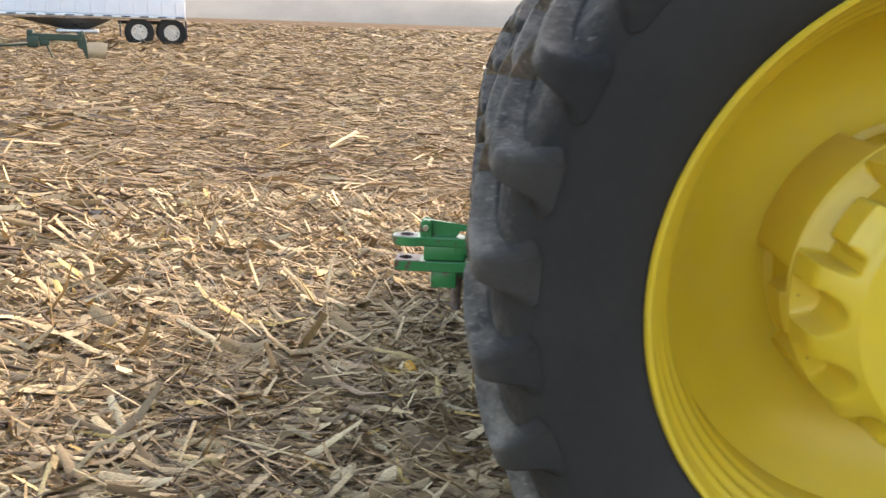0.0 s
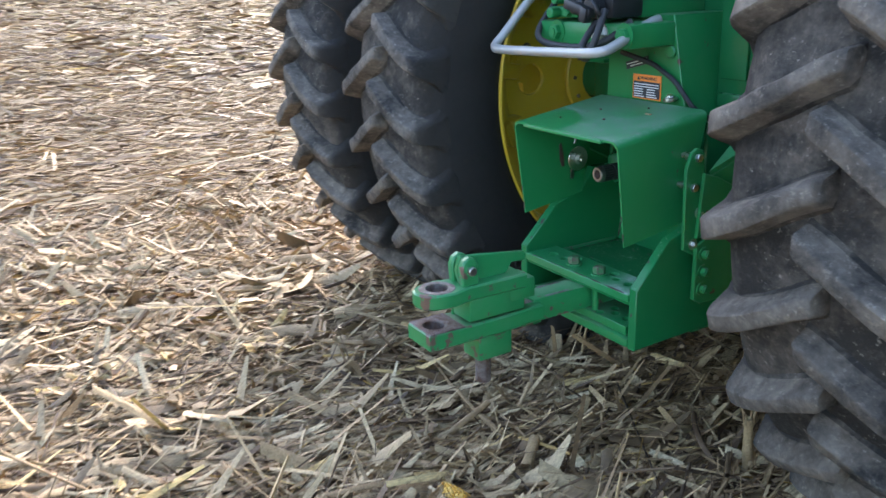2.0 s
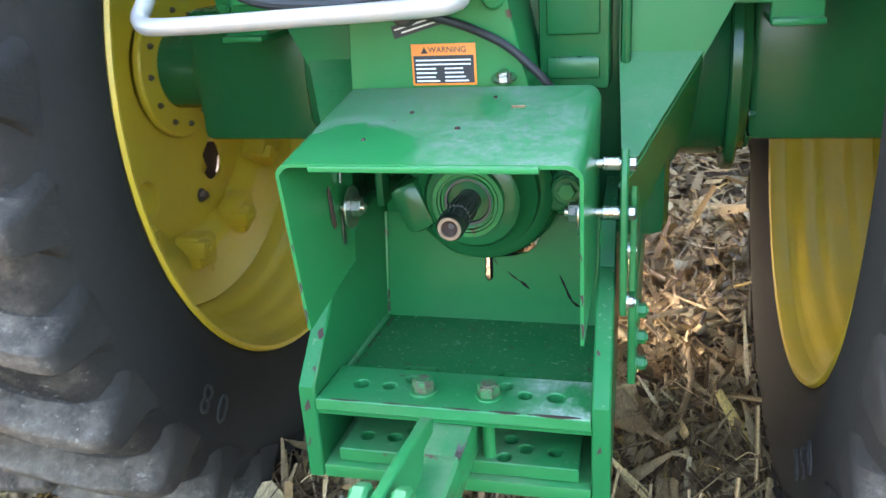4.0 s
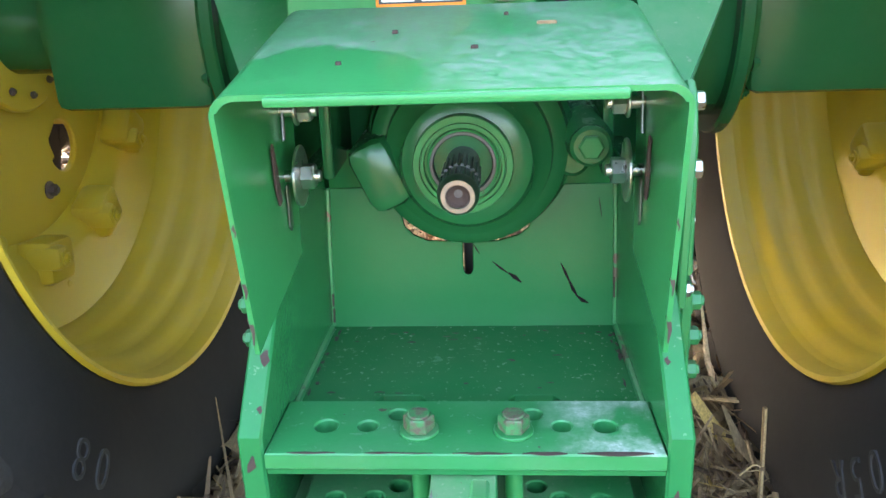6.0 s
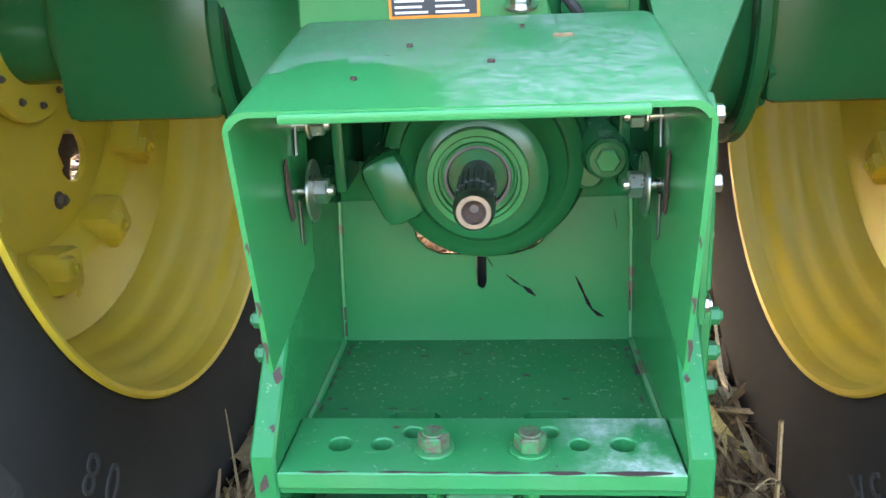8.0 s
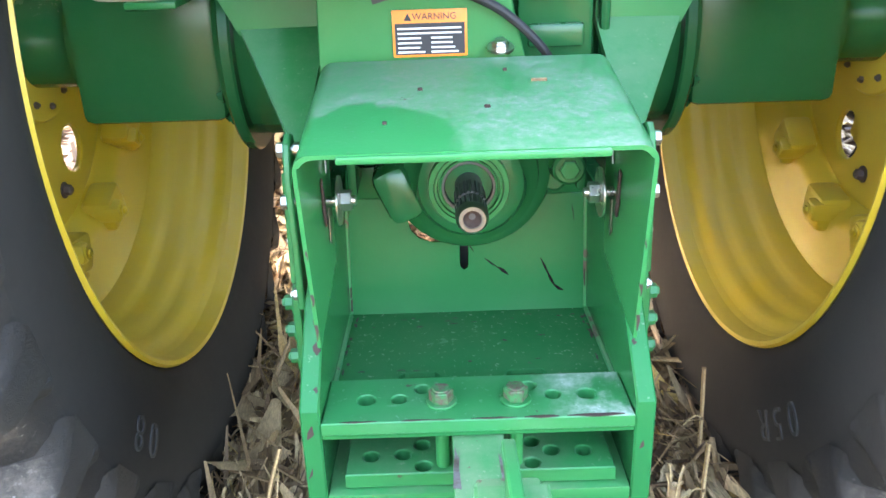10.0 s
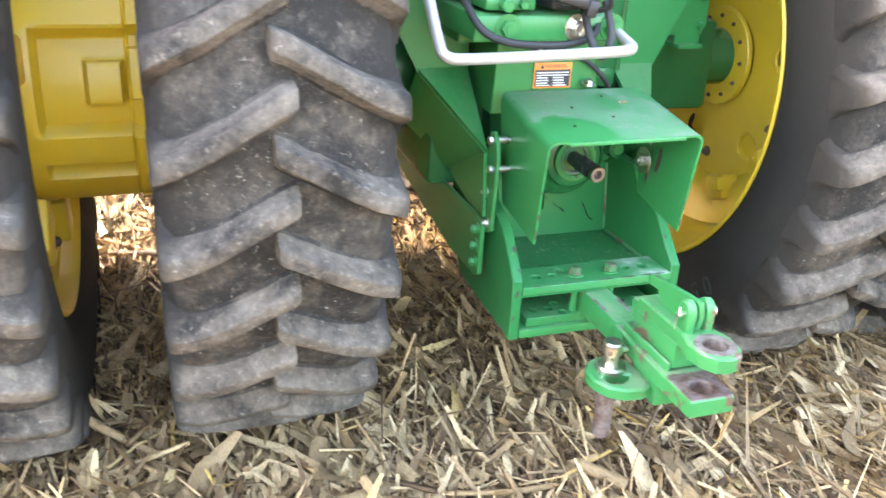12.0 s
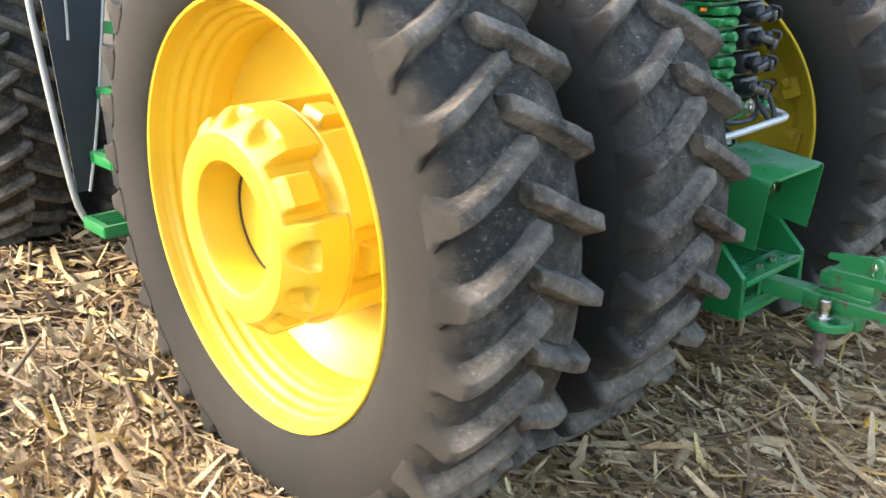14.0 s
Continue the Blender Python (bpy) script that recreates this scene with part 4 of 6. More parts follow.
for sx in (-1, 1):
    g1 = part("gusset", slab(bmesh.new(), [(sx * 0.211, -0.375, 0.973), (sx * 0.347, -0.370, 0.970), (sx * 0.440, -0.360, 1.152), (sx * 0.500, -0.350, 1.270), (sx * 0.500, -0.350, 1.42), (sx * 0.215, -0.360, 1.42)], 0.012 * sx), GREEN, tractor, "green welded steel gusset")
    for pts, th in (([(sx * 0.230, -0.605, 0.815), (sx * 0.347, -0.372, 0.972), (sx * 0.211, -0.377, 0.975)], 0.012 * sx),
                    ([(sx * 0.232, -0.603, 0.812), (sx * 0.256, -0.40, 0.712), (sx * 0.335, -0.20, 0.80), (sx * 0.347, -0.372, 0.970)], -0.010 * sx)):
        part("gusset_web", slab(bmesh.new(), pts, th), GREEN, g1)
    bm = bmesh.new()
    tube(bm, [(sx * 0.215, -0.382, 0.974), (sx * 0.28, -0.380, 0.974), (sx * 0.343, -0.376, 0.972)], 0.006, 8, 3)
    part("weld_seam", bm, GREEN, g1)
# bolted plate above the axle
for sx in (-1, 1):
    bm = bmesh.new()
    plate(bm, [(0.24, 1.05), (0.452, 1.045), (0.452, 1.021), (0.535, 1.019), (0.535, 1.045), (0.552, 1.075), (0.548, 1.215), (0.535, 1.222), (0.50, 1.222), (0.50, 1.40), (0.24, 1.40)], [], 0.014, Matrix.Diagonal((sx, 1, 1, 1)) @ at_y(-0.306), bevel=0.002)
    mp = part("mount_plate", bm, GREEN, tractor, "green bolted mounting plate")
    for x, z in ((0.515, 1.198), (0.527, 1.150), (0.527, 1.073), (0.30, 1.198), (0.30, 1.10)):
        b = bmesh.new()
        bolt(b, (sx * x, -0.320, z), (0, -1, 0), 0.012, 0.010)
        part("bolt", b, GREEN, mp)
    bm = bmesh.new()
    box(bm, (sx * 0.452, -0.345, 1.010), (sx * 0.535, -0.20, 1.022), 0.003)
    part("foot", bm, GREEN, mp)

# power take-off shield
def shield():
    prof, r = [], 0.020
    w = 0.198
    for k in range(7):
        a = math.pi / 2 * k / 6
        prof.append((w - r + r * math.sin(a), -r + r * math.cos(a)))
    top = [(-x, z) for x, z in prof[::-1]] + prof
    right = [(w - 0.001, -0.12), (w - 0.003, -0.255)]
    line = [(-x, z) for x, z in right[::-1]] + top + right
    y_front = [-0.842 - 0.035 * min(1, max(0, 1 + z / 0.25)) for x, z in line]
    t = 0.005
    bm = bmesh.new()
    rows = []
    for j, f in enumerate((0.0, 0.02, 0.5, 1.0)):
        for lay in (0, 1):
            row = []
            for (x, z), yf in zip(line, y_front):
                down = min(1.0, max(0.0, -z / 0.25))
                yb = -0.590 - 0.055 * down
                k = 1 - lay * t / 0.2
                zz = 0.923 + 0.042 * f * (1 - down * 0.3) + z - (lay * t if down < 0.05 else 0)
                row.append(bm.verts.new((x * k, yf + (yb - yf) * f, zz)))
            rows.append(row)
    n = len(line)
    for lay in (0, 1):
        for j in range(3):
            a, b = rows[2 * j + lay], rows[2 * j + 2 + lay]
            for i in range(n - 1):
                bm.faces.new((a[i], a[i + 1], b[i + 1], b[i]))
    for j in (0, 3):
        a, b = rows[2 * j], rows[2 * j + 1]
        for i in range(n - 1):
            bm.faces.new((a[i], a[i + 1], b[i + 1], b[i]))
    for i in (0, n - 1):
        for j in range(3):
            bm.faces.new((rows[2 * j][i], rows[2 * j + 2][i], rows[2 * j + 3][i], rows[2 * j + 1][i]))
    # folded lip along the front of the top
    box(bm, (-0.150, -0.882, 0.9125), (0.146, -0.868, 0.9215), 0.0025)
    return bm


guard = part("pto_shield", shield(), DUSTY, tractor, "green folded steel shield over the power shaft, dusty on top")
for x, y, ln in ((-0.06, -0.70, 0.006), (0.02, -0.76, 0.007), (0.09, -0.68, 0.02), (-0.10, -0.80, 0.005), (0.05, -0.64, 0.005)):
    b = bmesh.new()
    z = 0.923 + 0.042 * (y + 0.877) / 0.287
    box(b, (x - ln / 2, y - 0.0025, z - 0.001), (x + ln / 2, y + 0.0025, z + 0.003), 0.001)
    part("chaff", b, STRAW if ln > 0.01 else RUST, guard)

# gear housing and shaft
PZ = 0.797
bm = bmesh.new()
lathe(bm, [(0, 0.0), (0.131, 0.0), (0.130, 0.15), (0.128, 0.162), (0.123, 0.169), (0.120, 0.176), (0.118, 0.195), (0.108, 0.206), (0.100, 0.208), (0.097, 0.222), (0.086, 0.230), (0.080, 0.238), (0.074, 0.252), (0.062, 0.258), (0, 0.258)], 56, frame_of((0.004, -0.37, PZ - 0.002), (0.004, -1.0, PZ - 0.002)))
house = part("gear_housing", bm, CAST, tractor, "green cast power take-off housing")
bm = bmesh.new()
for x, z, hx, hz, y0, turn in ((-0.100, -0.022, 0.027, 0.043, -0.612, -24), (-0.066, -0.024, 0.030, 0.031, -0.600, -10)):
    lobe = box(bmesh.new(), (-hx, y0, -hz), (hx, -0.48, hz), 0.016)
    merge(bm, lobe, Matrix.Translation((x, 0, PZ + z)) @ Matrix.Rotation(radians(turn), 4, "Y"))
part("cast_boss", bm, CAST, house)
bm = bmesh.new()
lathe(bm, [(0, 0), (0.030, 0), (0.028, 0.130), (0.024, 0.136), (0.024, 0.150), (0.020, 0.154), (0, 0.154)], 28, frame_of((0.146, -0.44, PZ + 0.006), (0.146, -1, PZ + 0.006)))
boss = part("plug_boss", bm, CAST, house)
bm = bmesh.new()
rod(bm, (0.146, -0.592, PZ + 0.006), (0.146, -0.600, PZ + 0.006), 0.015, 6, 0.002)
part("plug", bm, GREEN, boss)
bm = bmesh.new()
rod(bm, (0.128, -0.42, PZ - 0.018), (0.128, -0.565, PZ - 0.018), 0.020, 22, 0.005)
part("cast_boss", bm, CAST, house)
bm = bmesh.new()
lathe(bm, [(0, 0), (0.030, 0), (0.028, 0.09), (0.022, 0.096), (0, 0.096)], 24, frame_of((-0.128, -0.48, PZ + 0.088), (-0.128, -1, PZ + 0.088)))
part("cast_boss", bm, CAST, house)
bm = bmesh.new()
plate(bm, [(0.085, 0.93), (0.100, 0.875), (0.135, 0.862), (0.176, 0.862), (0.176, 0.93)], [], 0.012, at_y(-0.60), bevel=0.003)
part("web_plate", bm, GREEN, house)
for x in (-0.176, 0.162):
    bm = bmesh.new()
    box(bm, (x, -0.56, 0.76), (x + 0.014, -0.42, 0.93), 0.004)
    part("side_web", bm, CAST, house)
bm = bmesh.new()
lathe(bm, [(0.037, 0), (0.0375, 0.008), (0.040, 0.009), (0.041, 0.005), (0.043, 0.005), (0.044, 0.011), (0.047, 0.011), (0.0475, 0.008), (0.0485, 0.008), (0.049, 0.012), (0.0555, 0.012), (0.0565, 0.010), (0.0565, 0.0), (0.037, -0.003)], 48, frame_of((0, -0.630, PZ), (0, -0.7, PZ)), closed=True)
part("seal_ring", bm, GREEN, house, "bright green bearing cap ring")
bm = bmesh.new()
ring(bm, (0, -0.628, PZ), (0, -0.638, PZ), 0.033, 0.038, 40, 0.001)
part("seal_lip", bm, SHAFT, house)
bm = bmesh.new()
lathe(bm, [(0, 0), (0.034, 0)], 32, frame_of((0, -0.629, PZ), (0, -0.7, PZ)))
part("seal_face", bm, CAST, house)


def splined(bm, y0, y1, r, teeth=20):
    t = bmesh.new()
    outline = []
    for k in range(teeth):
        for f, rr in ((0.0, r * 0.89), (0.22, r * 0.89), (0.35, r), (0.75, r), (0.88, r * 0.89)):
            a = 2 * math.pi * (k + f) / teeth
            outline.append((rr * math.cos(a), rr * math.sin(a)))
    plate(t, outline, [], y0 - y1, Matrix.Translation((0, y0, PZ)) @ XZ, bevel=0)
    return merge(bm, t)


bm = bmesh.new()
rod(bm, (0, -0.60, PZ), (0, -0.668, PZ), 0.019, 28)
splined(bm, -0.664, -0.712, 0.0212)
rod(bm, (0, -0.711, PZ), (0, -0.722, PZ), 0.0185, 28)
splined(bm, -0.721, -0.748, 0.0212)
shaft = part("pto_shaft", bm, SHAFT, tractor, "dark splined steel power take-off shaft")
bm = bmesh.new()
lathe(bm, [(0.0212, 0), (0.0205, 0.007), (0.017, 0.012), (0.0125, 0.012), (0.0115, 0.0105)], 32, frame_of((0, -0.748, PZ), (0, -1, PZ)))
part("shaft_end", bm, BRIGHT, shaft, "bright worn shaft end")
bm = bmesh.new()
lathe(bm, [(0.0116, 0.0106), (0.007, 0.003), (0.0045, 0.001), (0.004, -0.006), (0, -0.007)], 28, frame_of((0, -0.748, PZ), (0, -1, PZ)))
part("centre_bore", bm, RUST, shaft)

# drawbar and hitch
bm = bmesh.new()
box(bm, (-0.034, -0.985, 0.456), (0.034, -0.40, 0.518), 0.004)
box(bm, (-0.036, -1.02, 0.452), (0.036, -0.96, 0.512), 0.005)
bar = part("drawbar", bm, HITCH, tractor, "green forged drawbar with chipped paint")
chipped = random.Random(5)
for x0, x1, y0, y1 in ((-0.033, -0.004, -1.016, -0.985), (0.006, 0.030, -1.017, -0.970), (0.024, 0.0335, -0.95, -0.86), (-0.033, -0.026, -0.93, -0.85)):
    loop = [(x0 + (x1 - x0) * u + chipped.uniform(-0.002, 0.002), y0 + (y1 - y0) * v + chipped.uniform(-0.004, 0.004)) for u, v in ((0, 0), (0.5, 0.05), (1, 0), (0.95, 0.5), (1, 1), (0.6, 0.8), (0.1, 1), (0.15, 0.5))]
    bm = bmesh.new()
    plate(bm, loop, [], 0.0006, Matrix.Translation((0, 0, 0.5119 if y0 < -0.96 else 0.5179)), bevel=0)
    part("worn_patch", bm, RUBBED, bar, "bare rubbed steel on the drawbar end")
CX = 0.018
bm = bmesh.new()
plate(bm, [(-0.040, -1.195), (-0.052, -1.24), (-0.045, -1.285), (-0.028, -1.308), (0.0, -1.316), (0.028, -1.308), (0.045, -1.285), (0.052, -1.24), (0.040, -1.195), (0.040, -1.03), (-0.040, -1.03)], [circle(0, -1.258, 0.0265, 24)], 0.036, Matrix.Translation((CX + 0.008, 0, 0.571)), bevel=0.004)
box(bm, (CX - 0.034, -1.19, 0.515), (CX + 0.040, -1.03, 0.575), 0.004)
box(bm, (CX - 0.030, -1.075, 0.54), (CX + 0.042, -1.0, 0.592), 0.006)
ring(bm, (CX + 0.014, -1.030, 0.591), (CX + 0.014, -1.030, 0.5945), 0.009, 0.019, 24, 0.001)
rod(bm, (CX + 0.014, -1.030, 0.5905), (CX + 0.014, -1.030, 0.592), 0.010, 18)
jaw = part("clevis_jaw", bm, HITCH, bar, "green upper hitch jaw with a worn pin hole")
bm = bmesh.new()
ring(bm, (CX + 0.008, -1.258, 0.606), (CX + 0.008, -1.258, 0.6085), 0.027, 0.043, 28, 0.0008)
lathe(bm, [(0.0266, -0.033), (0.0266, 0.0005), (0.0256, 0.0005), (0.0256, -0.033)], 24, Matrix.Translation((CX + 0.008, -1.258, 0.6055)), closed=True)
part("wear_ring", bm, RUBBED, bar, "bare worn steel round the pin hole")
bm = bmesh.new()
plate(bm, [(-0.052, -1.302), (0.050, -1.302), (0.052, -1.10), (0.042, -0.97), (-0.042, -0.97), (-0.052, -1.10)], [circle(0.0, -1.262, 0.0265, 24)], 0.042, Matrix.Translation((CX - 0.006, 0, 0.468)), bevel=0.004)
box(bm, (CX - 0.042, -1.16, 0.40), (CX + 0.03, -1.06, 0.47), 0.008)
box(bm, (CX - 0.046, -1.19, 0.508), (CX - 0.036, -1.0, 0.530), 0.004)
part("lower_jaw", bm, HITCH, bar, "green lower hitch jaw")
bm = bmesh.new()
plate(bm, [(-0.0515, -1.300), (0.0495, -1.300), (0.051, -1.205), (-0.051, -1.205)], [circle(0.0, -1.262, 0.0268, 24)], 0.003, Matrix.Translation((CX - 0.006, 0, 0.509)), bevel=0.001)
lathe(bm, [(0.0266, -0.040), (0.0266, 0.0005), (0.0256, 0.0005), (0.0256, -0.040)], 24, Matrix.Translation((CX - 0.006, -1.262, 0.5095)), closed=True)
part("wear_plate", bm, BROWNED, bar, "bare rusty steel on the lower jaw")
for x in (-0.022, 0.022):
    bm = bmesh.new()
    plate(bm, [(-1.205, 0.598), (-1.160, 0.598), (-1.160, 0.650), (-1.168, 0.668), (-1.185, 0.675), (-1.20, 0.668), (-1.208, 0.650)], [], 0.020, Matrix.Translation((CX + 0.006 + x - 0.010, 0, 0)) @ YZ, bevel=0.004)
    part("latch_ear", bm, HITCH, bar)
bm = bmesh.new()
plate(bm, [(-1.206, 0.640), (-1.196, 0.600), (-1.075, 0.600), (-1.060, 0.612), (-1.050, 0.630), (-1.012, 0.627), (-1.008, 0.632), (-1.008, 0.646), (-1.014, 0.651), (-1.150, 0.668), (-1.196, 0.672)], [], 0.014, Matrix.Translation((CX - 0.001, 0, 0)) @ YZ, bevel=0.002)
part("latch_strap", bm, HITCH, bar)
bm = bmesh.new()
rod(bm, (CX - 0.040, -1.184, 0.643), (CX + 0.050, -1.184, 0.643), 0.007, 12, 0.001)
rod(bm, (CX + 0.038, -1.184, 0.643), (CX + 0.050, -1.184, 0.643), 0.011, 12, 0.001)
tube(bm, [(CX - 0.036, -1.184, 0.660), (CX - 0.040, -1.186, 0.645), (CX - 0.038, -1.18, 0.622), (CX - 0.046, -1.19, 0.615)], 0.0022, 6)
part("latch_pin", bm, STEEL, bar, "zinc pin with a cotter")
# side loop for the spare pin
bm = bmesh.new()
loop = [(-0.020, -1.045), (-0.050, -1.012), (-0.090, -1.005), (-0.122, -1.022), (-0.140, -1.055), (-0.140, -1.095), (-0.122, -1.130), (-0.090, -1.150), (-0.050, -1.155), (-0.020, -1.140)]
plate(bm, loop, [[(-0.050, -1.095), (-0.062, -1.108), (-0.090, -1.122), (-0.108, -1.112), (-0.114, -1.095), (-0.100, -1.085), (-0.07, -1.083)]], 0.030, Matrix.Translation((0.0, 0, 0.418)), bevel=0.005)
part("pin_holder", bm, HITCH, bar, "green side loop with rubbed edges")
pin = thing("hitch_pin", "zinc hitch pin with rusty shank standing in a drawbar loop", "hitch pin", (-0.083, -1.062, 0.27))
bm = bmesh.new()
rod(bm, (0, 0, 0.176), (0, 0, 0.192), 0.034, 28, 0.004)
rod(bm, (0, 0, 0.19), (0, 0, 0.222), 0.017, 24, 0.002)
rod(bm, (0, 0, 0.218), (0, 0, 0.250), 0.023, 24, 0.004)
part("head", bm, STEEL, pin)
bm = bmesh.new()
rod(bm, (0, 0, 0.0), (0, 0, 0.178), 0.0205, 24, 0.004)
part("shank", bm, BROWNED, pin, "rusty steel shank")
bm = bmesh.new()
plate(bm, [(-0.0, -0.011), (0.034, -0.011), (0.034, 0.011), (0.0, 0.011)], [], 0.010, Matrix.Translation((0.0, 0, 0.224)), bevel=0.002)
part("tab", bm, STEEL, pin)

# warning label and tag
bm = bmesh.new()
box(bm, (-0.098, -0.5555, 0.962), (0.005, -0.5535, 1.026), 0.0008)
sign = part("warning_label", bm, ORANGE, tractor, "orange and black printed safety label")
bm = bmesh.new()
box(bm, (-0.0945, -0.5562, 0.9655), (0.0015, -0.5556, 1.008), 0)
part("print_panel", bm, INK, sign)


def lettering(text, size, m, mat, parent, name="lettering"):
    cu = bpy.data.curves.new("text", "FONT")
    cu.body, cu.size, cu.extrude = text, size, 0.0003
    cu.align_x, cu.align_y = "CENTER", "CENTER"
    ob = bpy.data.objects.new("text", cu)
    scene.collection.objects.link(ob)
    dg = bpy.context.evaluated_depsgraph_get()
    me = bpy.data.meshes.new_from_object(ob.evaluated_get(dg))
    bpy.data.objects.remove(ob)
    me.transform(m)
    me.materials.clear()
    me.materials.append(mat)
    o = new(name, me)
    o.parent = parent
    return o


lettering("WARNING", 0.0125, Matrix.Translation((-0.040, -0.5562, 1.0165)) @ XZ, INK, sign)
bm = bmesh.new()
plate(bm, [(-0.082, 1.0115), (-0.071, 1.0115), (-0.0765, 1.0215)], [], 0.0006, at_y(-0.5556), bevel=0)
part("hazard_triangle", bm, INK, sign)
rng = random.Random(4)
for k, z in enumerate((1.001, 0.9945, 0.988, 0.9815, 0.975, 0.969)):
    bm = bmesh.new()
    x0 = -0.091
    spans = [(x0, x0 + 0.088)] if k < 2 else [(x0, x0 + 0.030 + 0.008 * rng.random()), (x0 + 0.046, x0 + 0.074 + 0.012 * rng.random())]
    for a, c in spans:
        box(bm, (a, -0.5567, z - 0.0012), (c, -0.5562, z + 0.0012), 0)
    part("print_block", bm, WHITE, sign)
bm = bmesh.new()
t = bmesh.new()
box(t, (-0.042, -0.0007, -0.010), (0.042, 0.0007, 0.010), 0)
merge(bm, t, Matrix.Translation((-0.085, -0.5545, 1.055)) @ Matrix.Rotation(radians(-15), 4, "Y"))
tag = part("id_plate", bm, INK, tractor, "small dark printed plate")
bm = bmesh.new()
t = bmesh.new()
for k in range(2):
    box(t, (-0.038 + 0.01 * k, -0.0014, 0.002 - 0.007 * k), (0.036, -0.0008, 0.0045 - 0.007 * k), 0)
merge(bm, t, Matrix.Translation((-0.085, -0.5545, 1.055)) @ Matrix.Rotation(radians(-15), 4, "Y"))
part("print_block", bm, WHITE, tag)

# hydraulic valve stack
VX0, VX1 = -0.30, -0.04
stack = part("valve_base", box(bmesh.new(), (VX0 - 0.02, -0.70, 1.105), (VX1 + 0.08, -0.40, 1.165), 0.008), GREEN, tractor, "green hydraulic valve stack with black couplers")
for x in (-0.24, -0.07, 0.02):
    bm = bmesh.new()
    bolt(bm, (x, -0.70, 1.137), (0, -1, 0), 0.020, 0.014)
    part("bolt", bm, STEEL if x > -0.2 and x < 0.0 else GREEN, stack)
for k in range(6):
    z = 1.172 + 0.083 * k
    bm = bmesh.new()
    box(bm, (VX0, -0.60, z), (VX1, -0.36, z + 0.074), 0.008)
    vb = part("valve_block", bm, GREEN, stack)
    x = VX0 + 0.070
    for dz, dx in ((0.014, 0.0), (0.050, 0.018)):
        bm = bmesh.new()
        box(bm, (x - 0.062 + dx, -0.690, z + dz - 0.013), (x + 0.058, -0.598, z + dz + 0.015), 0.006)
        rod(bm, (x - 0.020 + dx, -0.688, z + dz), (x - 0.020 + dx, -0.722, z + dz), 0.0135, 18, 0.003)
        rod(bm, (x + 0.026, -0.688, z + dz), (x + 0.026, -0.705, z + dz), 0.011, 6, 0.002)
        part("coupler_body", bm, GREEN, vb)
    x = VX1 - 0.045
    bm = bmesh.new()
    box(bm, (x - 0.056, -0.705, z + 0.002), (x + 0.064, -0.598, z + 0.074), 0.014)
    part("coupler_body", bm, BLACK, vb)
    bm = bmesh.new()
    dx = 0.012 * ((k * 7) % 3 - 1)
    for cx, dz, r in ((x - 0.026 + dx, 0.040, 0.027), (x + 0.030 + dx, 0.034, 0.025)):
        rod(bm, (cx, -0.688, z + dz), (cx, -0.728, z + dz), r * 0.8, 20, 0.003)
        rod(bm, (cx, -0.724, z + dz), (cx, -0.745, z + dz), r, 20, 0.006)
    t = bmesh.new()
    box(t, (-0.052, -0.014, -0.013), (0.050, 0.014, 0.013), 0.006)
    box(t, (0.020, -0.020, -0.026), (0.046, 0.006, 0.012), 0.006)
    merge(bm, t, Matrix.Translation((x + dx, -0.745, z + 0.030)) @ Matrix.Rotation(radians(14 - 23 * (k % 2)), 4, "Y"))
    tube(bm, [(x + 0.040 + dx, -0.735, z + 0.060), (x + 0.062 + dx, -0.760, z + 0.050), (x + 0.066, -0.752, z + 0.020), (x + 0.045, -0.730, z + 0.006)], 0.006, 8, 4)
    part("dust_cap", bm, BLACK, vb, "black hinged dust cap")
    bm = bmesh.new()
    rod(bm, (VX0 + 0.002, -0.50, z + 0.037), (VX0 - 0.045, -0.50, z + 0.037), 0.020, 18, 0.004)
    rod(bm, (VX0 - 0.043, -0.50, z + 0.037), (VX0 - 0.060, -0.50, z + 0.037), 0.012, 6, 0.002)
    part("end_plug", bm, GREEN, vb)
    bm = bmesh.new()
    box(bm, (VX0 + 0.0, -0.66, z + 0.066), (VX1 + 0.01, -0.40, z + 0.080), 0.003)
    part("gasket_fin", bm, CAST, vb)
    if k in (1, 3):
        bm = bmesh.new()
        box(bm, (VX0 - 0.003, -0.640, z + 0.050), (VX0 + 0.012, -0.622, z + 0.062), 0.002)
        part("marker", bm, ORANGE, vb)
# hoses
for pts, r in (([(-0.10, -0.60, 1.085), (-0.027, -0.563, 1.058), (0.02, -0.565, 1.040), (0.058, -0.562, 1.018), (0.095, -0.562, 0.985), (0.118, -0.55, 0.955), (0.122, -0.50, 0.925)], 0.0065),
               ([(-0.34, -0.60, 1.24), (-0.30, -0.72, 1.13), (-0.16, -0.74, 1.105), (-0.04, -0.72, 1.12), (0.0, -0.66, 1.17)], 0.009),
               ([(-0.02, -0.73, 1.20), (-0.015, -0.765, 1.13), (-0.035, -0.775, 1.085), (-0.062, -0.765, 1.115), (-0.062, -0.70, 1.19)], 0.009)):
    bm = bmesh.new()
    tube(bm, pts, r, 10, 6)
    part("hose", bm, HOSE, tractor, "black hydraulic hose")
